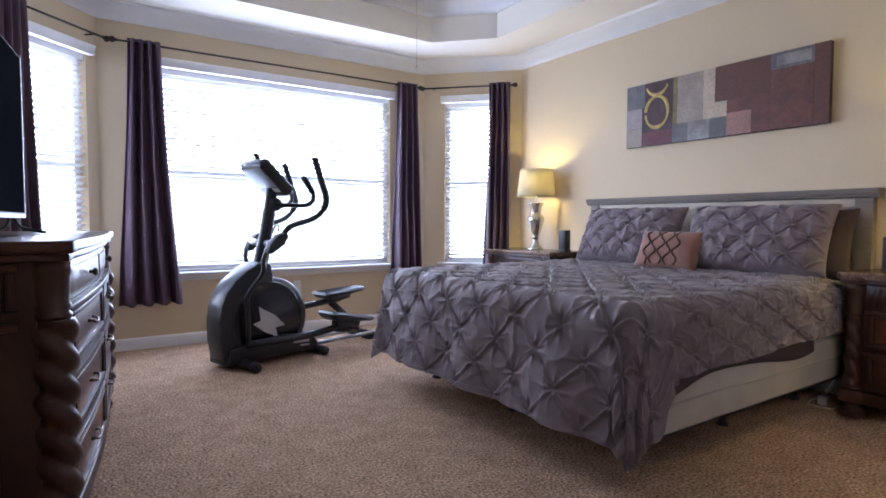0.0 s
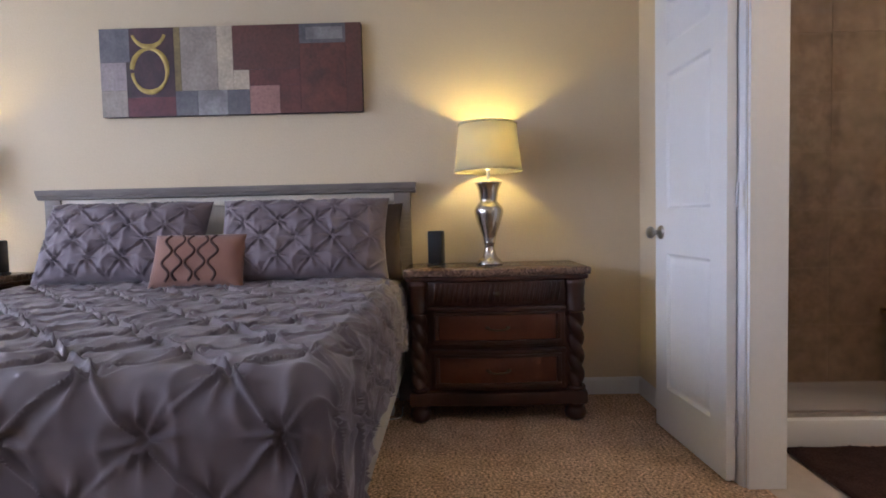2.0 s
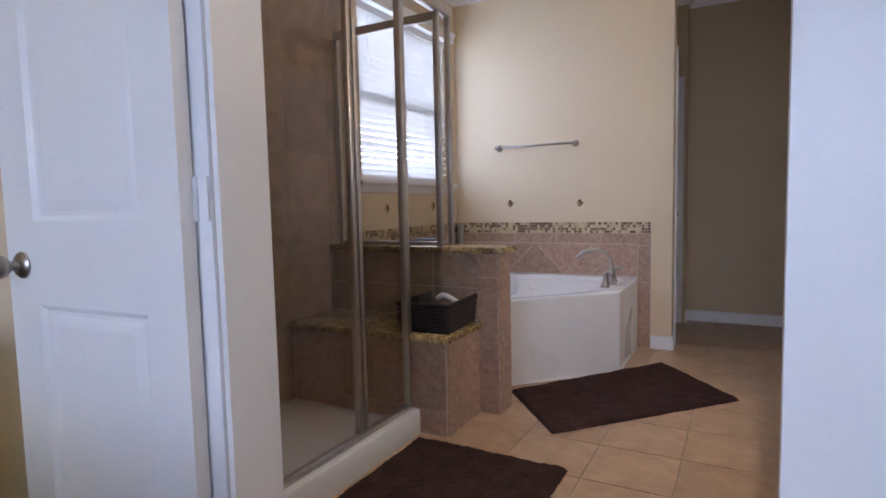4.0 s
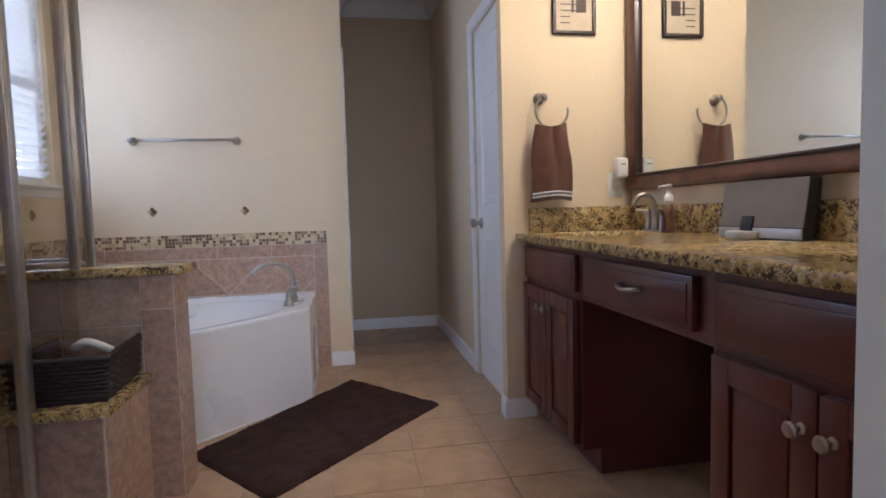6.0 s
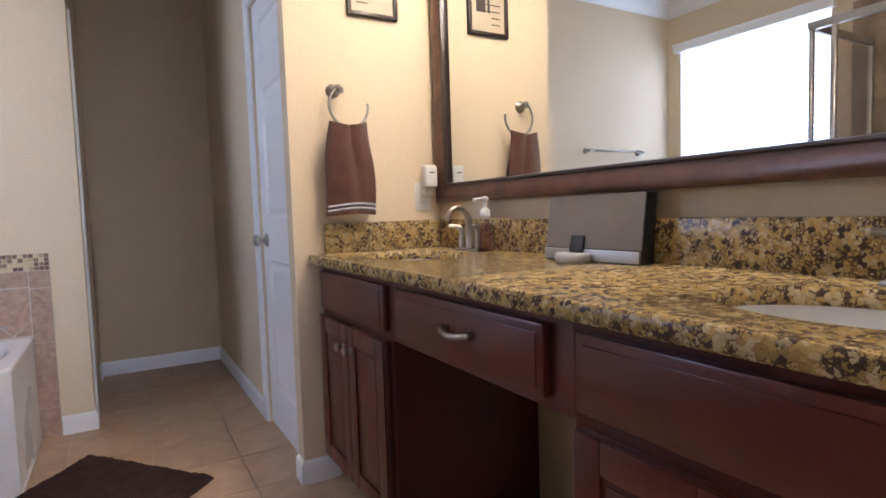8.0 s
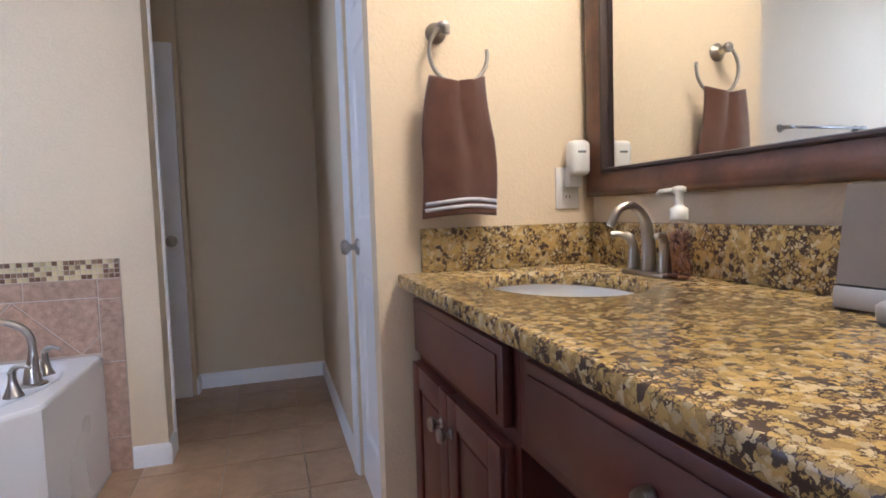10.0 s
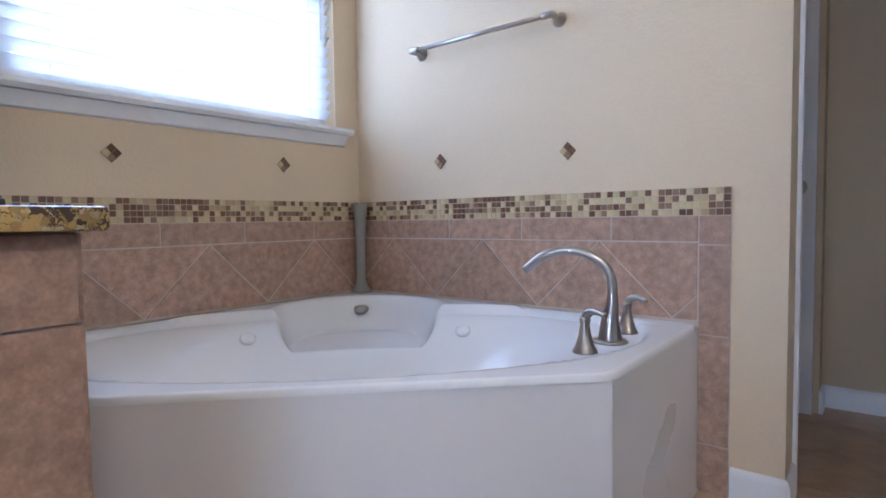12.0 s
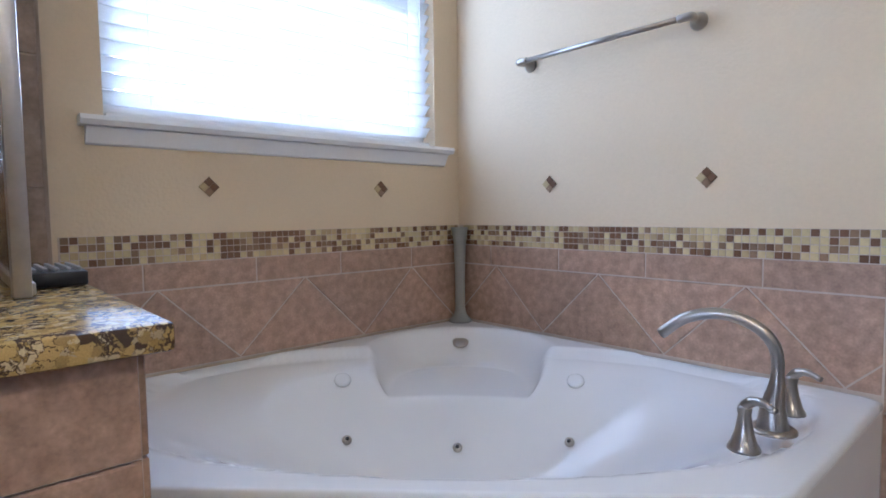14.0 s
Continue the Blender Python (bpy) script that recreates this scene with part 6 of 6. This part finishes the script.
part("head", moved(hd, Matrix.Translation((0, -0.14, 0.0)) @ Matrix.Rotation(radians(-30), 4, "X")), NICKEL, sh)
sp2 = thing("soap_tray", pose(3.70, -1.672, 0.8365, 0, 0, 90) @ Matrix.Diagonal((0.75, 1.9, 1.1, 1)), "small black ridged tray on the granite cap", "tray")
part("tray", box(-0.055, 0.055, -0.04, 0.04, 0, 0.022, 0.004), BLACK, sp2)
for k in range(5):
    part("ridge", box(-0.045 + 0.02 * k, -0.037 + 0.02 * k, -0.034, 0.034, 0.0221, 0.027, 0.001), SILVER, sp2)

# wicker basket on the bench
bk = thing("wicker_basket", pose(3.475, -1.385, 0.463, 0, 0, 3), "dark woven wicker basket with folded cloth inside", "basket")
bw, bd, bh = 0.118, 0.160, 0.125
for k in range(11):
    z = 0.008 + bh * k / 10
    o = 0.012 * k / 10
    pts = []
    for (ax, ay), (cx2, cy2) in zip([(-1, -1), (1, -1), (1, 1), (-1, 1)], [(1, -1), (1, 1), (-1, 1), (-1, -1)]):
        for s in range(12):
            t = s / 12
            wob = 0.004 * math.cos((s + k) * math.pi)
            x, y = (ax + (cx2 - ax) * t) * (bw + o + wob), (ay + (cy2 - ay) * t) * (bd + o + wob)
            pts.append((x, y, z))
    part("strand", tube(pts, 0.0072 if k < 10 else 0.010, 6, closed=True), WICKER, bk)
part("base", box(-bw + 0.004, bw - 0.004, -bd + 0.004, bd - 0.004, 0.0, 0.01), WICKER, bk)
part("liner", sheet(8, 8, lambda u, v: ((u - 0.5) * 2 * (bw - 0.012), (v - 0.5) * 2 * (bd - 0.012), 0.070 + 0.03 * noise.noise((u * 4, v * 4, 3))), 0.01), TAUPE, bk, "folded dark cloth")
part("cloth", tube(smooth_path([(-0.06, -0.09, 0.10), (0.0, -0.06, 0.14), (0.05, -0.08, 0.12)], 5), 0.013, 8), WHITEP, bk, "white folded cloth")


# ---- rugs ----
def rug(name, pts, label):
    """A shaggy mat over a four-cornered plan."""
    a, b2, c, d = [Vector(p) for p in pts]
    nu, nv = 90, 60

    def fn(u, v):
        p = a.lerp(b2, u).lerp(d.lerp(c, u), v)
        e = min(u, 1 - u, v * 0.7, (1 - v) * 0.7)
        jx, jy = noise.noise((u * 60, v * 60, 1)) * 0.004, noise.noise((u * 60, v * 60, 4)) * 0.004
        h = 0.016 * min(e / 0.015, 1) ** 0.5 + 0.006 * noise.noise((u * 70, v * 50, 2)) + 0.004 * noise.noise((u * 9, v * 7, 6))
        return (p.x + jx, p.y + jy, 0.0045 + max(h, 0))

    ob = solid(name, sheet(nu, nv, fn), RUG, label, "bath rug", group="bath rugs", smooth=180)
    return ob


rug("bath_rug", [(3.455, -1.13), (3.455, -0.16), (2.78, -0.15), (2.772, -1.12)], "dark brown shaggy bath rug before the shower")
rug("bath_rug", [(2.631, -2.781), (3.31, -1.88), (2.93, -1.42), (2.19, -2.237)], "dark brown shaggy bath rug before the bathtub")


# ---- tiles ----
def clip(poly, axis, lim, keep_less):
    out = []
    for i in range(len(poly)):
        p, q = poly[i], poly[(i + 1) % len(poly)]
        ip, iq = (p[axis] <= lim) == keep_less, (q[axis] <= lim) == keep_less
        if ip:
            out.append(p)
        if ip != iq:
            t = (lim - p[axis]) / (q[axis] - p[axis])
            out.append(tuple(p[k] + (q[k] - p[k]) * t for k in (0, 1)))
    return out


def tile_mesh(poly, t, material, name="tile"):
    b = bmesh.new()
    cx = sum(p[0] for p in poly) / len(poly)
    cz = sum(p[1] for p in poly) / len(poly)
    back = [b.verts.new((x, -0.001, z)) for x, z in poly]
    mid = [b.verts.new((x, t * 0.75, z)) for x, z in poly]
    top = [b.verts.new((x + (cx - x) * 0.012, t, z + (cz - z) * 0.012)) for x, z in poly]
    n = len(poly)
    for lo, hi in ((back, mid), (mid, top)):
        for i in range(n):
            b.faces.new((lo[i], lo[(i + 1) % n], hi[(i + 1) % n], hi[i]))
    b.faces.new(top)
    bmesh.ops.recalc_face_normals(b, faces=b.faces[:])
    return finish(b, name, material)


def lay(me, parent, m, name="tile"):
    o = new(name, me)
    o.parent = parent
    o.matrix_basis = m
    return o


def wall_area(name, p0, p1, label):
    m, length = along(p0, p1)
    t = thing(name, m, label, "tiling", "", "structure")
    return t, length


def band(parent, a, c, z0, z1, diag_peak, joints, material, t=0.007):
    """Tub tiling: diagonal squares below, a border row of rectangles above."""
    side = 0.322
    half = side / math.sqrt(2)
    g = 0.003
    zc = z1 - half
    k0 = int((a - diag_peak) / (2 * half)) - 1
    for k in range(k0, k0 + 12):
        for off, dz in ((0, 0), (half, -half), (half, half)):
            cx, cz = diag_peak + 2 * half * k + off, zc + dz
            r = half - g
            poly = [(cx - r, cz), (cx, cz - r), (cx + r, cz), (cx, cz + r)]
            for axis, lim, less in ((0, a + g, False), (0, c - g, True), (1, z0 + g, False), (1, z1 - g, True)):
                if poly:
                    poly = clip(poly, axis, lim, less)
            if len(poly) > 2:
                area = abs(sum(poly[i][0] * poly[(i + 1) % len(poly)][1] - poly[(i + 1) % len(poly)][0] * poly[i][1] for i in range(len(poly)))) / 2
                if area > 0.0006:
                    lay(tile_mesh(poly, t, material), parent, Matrix())


def row(parent, xs, z0, z1, material, t=0.007, g=0.002):
    for a, c in zip(xs, xs[1:]):
        lay(tile_mesh([(a + g, z0 + g), (c - g, z0 + g), (c - g, z1 - g), (a + g, z1 - g)], t, material), parent, Matrix())


MOS = [mat("mosaic_" + n, c, 0.22, color2=tuple(v * 0.8 for v in c), scale=40, fine=0.06, piece=0.12) for n, c in (("cream", (0.60, 0.50, 0.28)), ("tan", (0.50, 0.385, 0.21)), ("brown", (0.17, 0.095, 0.055)), ("grey", (0.25, 0.165, 0.10)))]


def mosaic(parent, a, c, z0, z1):
    """Four rows of small square pieces in straight columns."""
    cell = (z1 - z0) / 4
    gap = 0.0011
    me = [tile_mesh([(gap, gap), (cell - gap, gap), (cell - gap, cell - gap), (gap, cell - gap)], 0.006, m) for m in MOS]
    rnd = random.Random(5)
    for q in range(int((c - a) / cell)):
        for r in range(4):
            k = rnd.choices((0, 1, 2, 3), (6, 3, 4, 3))[0]
            lay(me[k], parent, Matrix.Translation((a + q * cell, 0, z0 + r * cell)))


def backing(name, p0, p1, a, c, z0, z1):
    m, _ = along(p0, p1)
    return solid(name, moved(box(a, c, 0.0005, 0.0045, z0, z1), m), GROUT, "sand-coloured grout bed behind the tiles", "grout", "structure")


GZ = (TZ0 + 0.004, 0.738, 0.815, 0.895)
P0, P1 = (HX, YT), (XW, YT)
X0 = 2.758 - HX
backing("trim_grout_tub", P0, P1, X0, XW - HX - 0.006, 0.0, GZ[3])
wt, L = wall_area("wall_tiling_tub", P0, P1, "tan ceramic tiles set on the diagonal with a mosaic border")
band(wt, 2.844 - HX, L - 0.012, GZ[0], GZ[1], 3.145 - HX, None, TILE)
row(wt, [2.844 - HX, 3.105 - HX, 3.435 - HX, 3.76 - HX, 4.085 - HX, L - 0.012], GZ[1], GZ[2], TILE)
vx = [(X0, 0.0, 0.147), (X0, 0.147, 0.468), (X0, 0.468, 0.73), (X0, 0.73, GZ[2])]
for x, lo, hi in vx:
    row(wt, [x, 2.844 - HX], lo, hi, TILE)
mosaic(wt, X0 + 0.001, L - 0.012, GZ[2], GZ[3])
P2, P3 = (XW, YT), (XW, 0.0)
backing("trim_grout_window_wall", P2, P3, 0.006, 1.395, TZ0, GZ[3])
w2, L2 = wall_area("wall_tiling_window", P2, P3, "tan ceramic tiles set on the diagonal with a mosaic border")
band(w2, 0.012, 1.40, GZ[0], GZ[1], -2.435 - YT, None, TILE)
row(w2, [0.012, 0.26, 0.577, 0.882, 1.205, 1.40], GZ[1], GZ[2], TILE)
mosaic(w2, 0.012, 1.40, GZ[2], GZ[3])


def accent(parent, x, z):
    """A diamond of four small mosaic pieces."""
    s = 0.0152
    me = [tile_mesh([(0, -s * 0.95), (s * 0.95, 0), (0, s * 0.95), (-s * 0.95, 0)], 0.005, m) for m in (MOS[1], MOS[2], MOS[3])]
    for k, (dx, dz) in enumerate(((0, s), (s, 0), (0, -s), (-s, 0))):
        lay(me[(1, 0, 2, 1)[k]], parent, Matrix.Translation((x + dx, 0, z + dz)))


accent(wt, 3.801 - HX, 1.042)
accent(wt, 3.256 - HX, 1.036)
accent(w2, -2.752 - YT, 1.036)
accent(w2, -2.133 - YT, 1.030)

# half wall and bench faces
hwp = bpy.data.objects["wall_half"]


def face_tiles(parent, p0, p1, xs, zs, material=None):
    m, _ = along(p0, p1)
    for a, c in zip(xs, xs[1:]):
        for lo, hi in zip(zs, zs[1:]):
            g = 0.0018
            lay(tile_mesh([(a + g, lo + g), (c - g, lo + g), (c - g, hi - g), (a + g, hi - g)], 0.007, material or TILE), parent, m)


ZR = [0.0, 0.155, 0.478, 0.803]
face_tiles(hwp, (3.235, -1.690), (3.235, -1.545), [0.0, 0.145], [0.0, 0.36, 0.685, 0.803])
face_tiles(hwp, (3.235, -1.545), (3.345, -1.545), [0.0, 0.11], [0.0, 0.36, 0.685, 0.803])
face_tiles(hwp, (3.625, -1.690), (3.235, -1.690), [0.0, 0.19, 0.39], [0.0, 0.36, 0.685, 0.803])
face_tiles(hwp, (3.345, -1.545), (XW - 0.02, -1.545), [0.0, 0.25, 0.58, 0.90], [0.465, 0.63, 0.803], STILE)
face_tiles(bench, (3.345, -1.5445), (3.345, -1.20), [0.0, 0.17, 0.342], [0.0, 0.115, 0.432])
face_tiles(bench, (3.345, -1.20), (XW - 0.02, -1.20), [0.0, 0.25, 0.57, 0.90], [0.0, 0.115, 0.432])

# shower walls
ST = thing("wall_tiling_shower", pose(0, 0, 0), "grey-brown stone-look ceramic tiles inside the shower", "tiling", "", "structure")
solid("trim_grout_shower", box(XW - 0.0045, XW - 0.0005, -1.742, 0.0195, 0.0, 2.30), SGROUT, "grout bed behind the shower tiles", "grout", "structure")
solid("trim_grout_shower_side", box(3.50, XW - 0.006, 0.0155, 0.0195, 0.0, 2.30), SGROUT, "grout bed behind the shower tiles", "grout", "structure")
zz = [0.05 + 0.3225 * k for k in range(7)] + [2.30]
ys = [1.408 + 0.006, 1.60, 1.93, 2.26, 2.59, 2.92, 3.15]
face_tiles(ST, P2, P3, ys, zz, STILE)
face_tiles(ST, (XW, 0.0195), (3.5, 0.0195), [0.015, 0.14, 0.46, 0.77], zz, STILE)

# floor tiles
solid("floor_bath", prism([(BX - 0.1, HY - 0.1), (XW + 0.1, HY - 0.1), (XW + 0.1, 0.09), (BX - 0.1, 0.09)], -0.12, -0.004), GROUT, "sand-coloured grout of the bathroom floor", "floor", "structure")
fl = thing("floor_tiling", pose(0, 0, 0), "sand-beige ceramic floor tiles with pale joints", "tiling", "", "structure")
S = 0.325
g = 0.0022
tile = tile_mesh([(g, g), (S - g, g), (S - g, S - g), (g, S - g)], 0.0035, FTILE)
tile.transform(Matrix.Rotation(radians(90), 4, "X"))
i0, j0 = 2.065 - 3 * S, -3.035 - 4 * S
for i in range(10):
    for j in range(14):
        x, y = i0 + i * S, j0 + j * S
        if x > XW or y > 0.06 or y + S < HY - 0.02:
            continue
        if y + S < PY - 0.05 and x + S < PX - 0.1:
            continue
        if y + S > 0.09:
            continue
        lay(tile, fl, Matrix.Translation((x, y, 0.0)))

# ---- outside ----
solid("ground", prism([(-60, -60), (60, -60), (60, 80), (-60, 80)], -0.5, -0.45), GRASS, "pale sunlit ground around the house", "ground", "structure")
bp = bmesh.new()
R = 56
for k in range(48):
    a0, a1 = 2 * math.pi * k / 48, 2 * math.pi * (k + 1) / 48
    vs4 = [bp.verts.new((2 + R * math.cos(a), R * math.sin(a), z)) for a, z in ((a0, -0.5), (a1, -0.5), (a1, 22), (a0, 22))]
    bp.faces.new(vs4)
solid("backdrop", bp, SKYGLOW, "white hazy overcast brightness beyond the windows", "backdrop", "structure")
# treeline sheet that glows by itself in place of daylight
tl = bmesh.new()
R = 52
prev = None
for k in range(361):
    a = 2 * math.pi * k / 360
    top = 4.9 + 1.2 * noise.noise((k * 0.13, 2.0, 0.0)) + 0.6 * noise.noise((k * 0.6, 5.0, 0.0))
    pair = [tl.verts.new((2 + R * math.cos(a), R * math.sin(a), z)) for z in (-0.45, top)]
    if prev:
        tl.faces.new((prev[0], pair[0], pair[1], prev[1]))
    prev = pair
solid("backdrop_treeline", tl, TREELINE, "self-lit backdrop sheet of hazy pale trees and roofs in the distance", "backdrop", "structure")
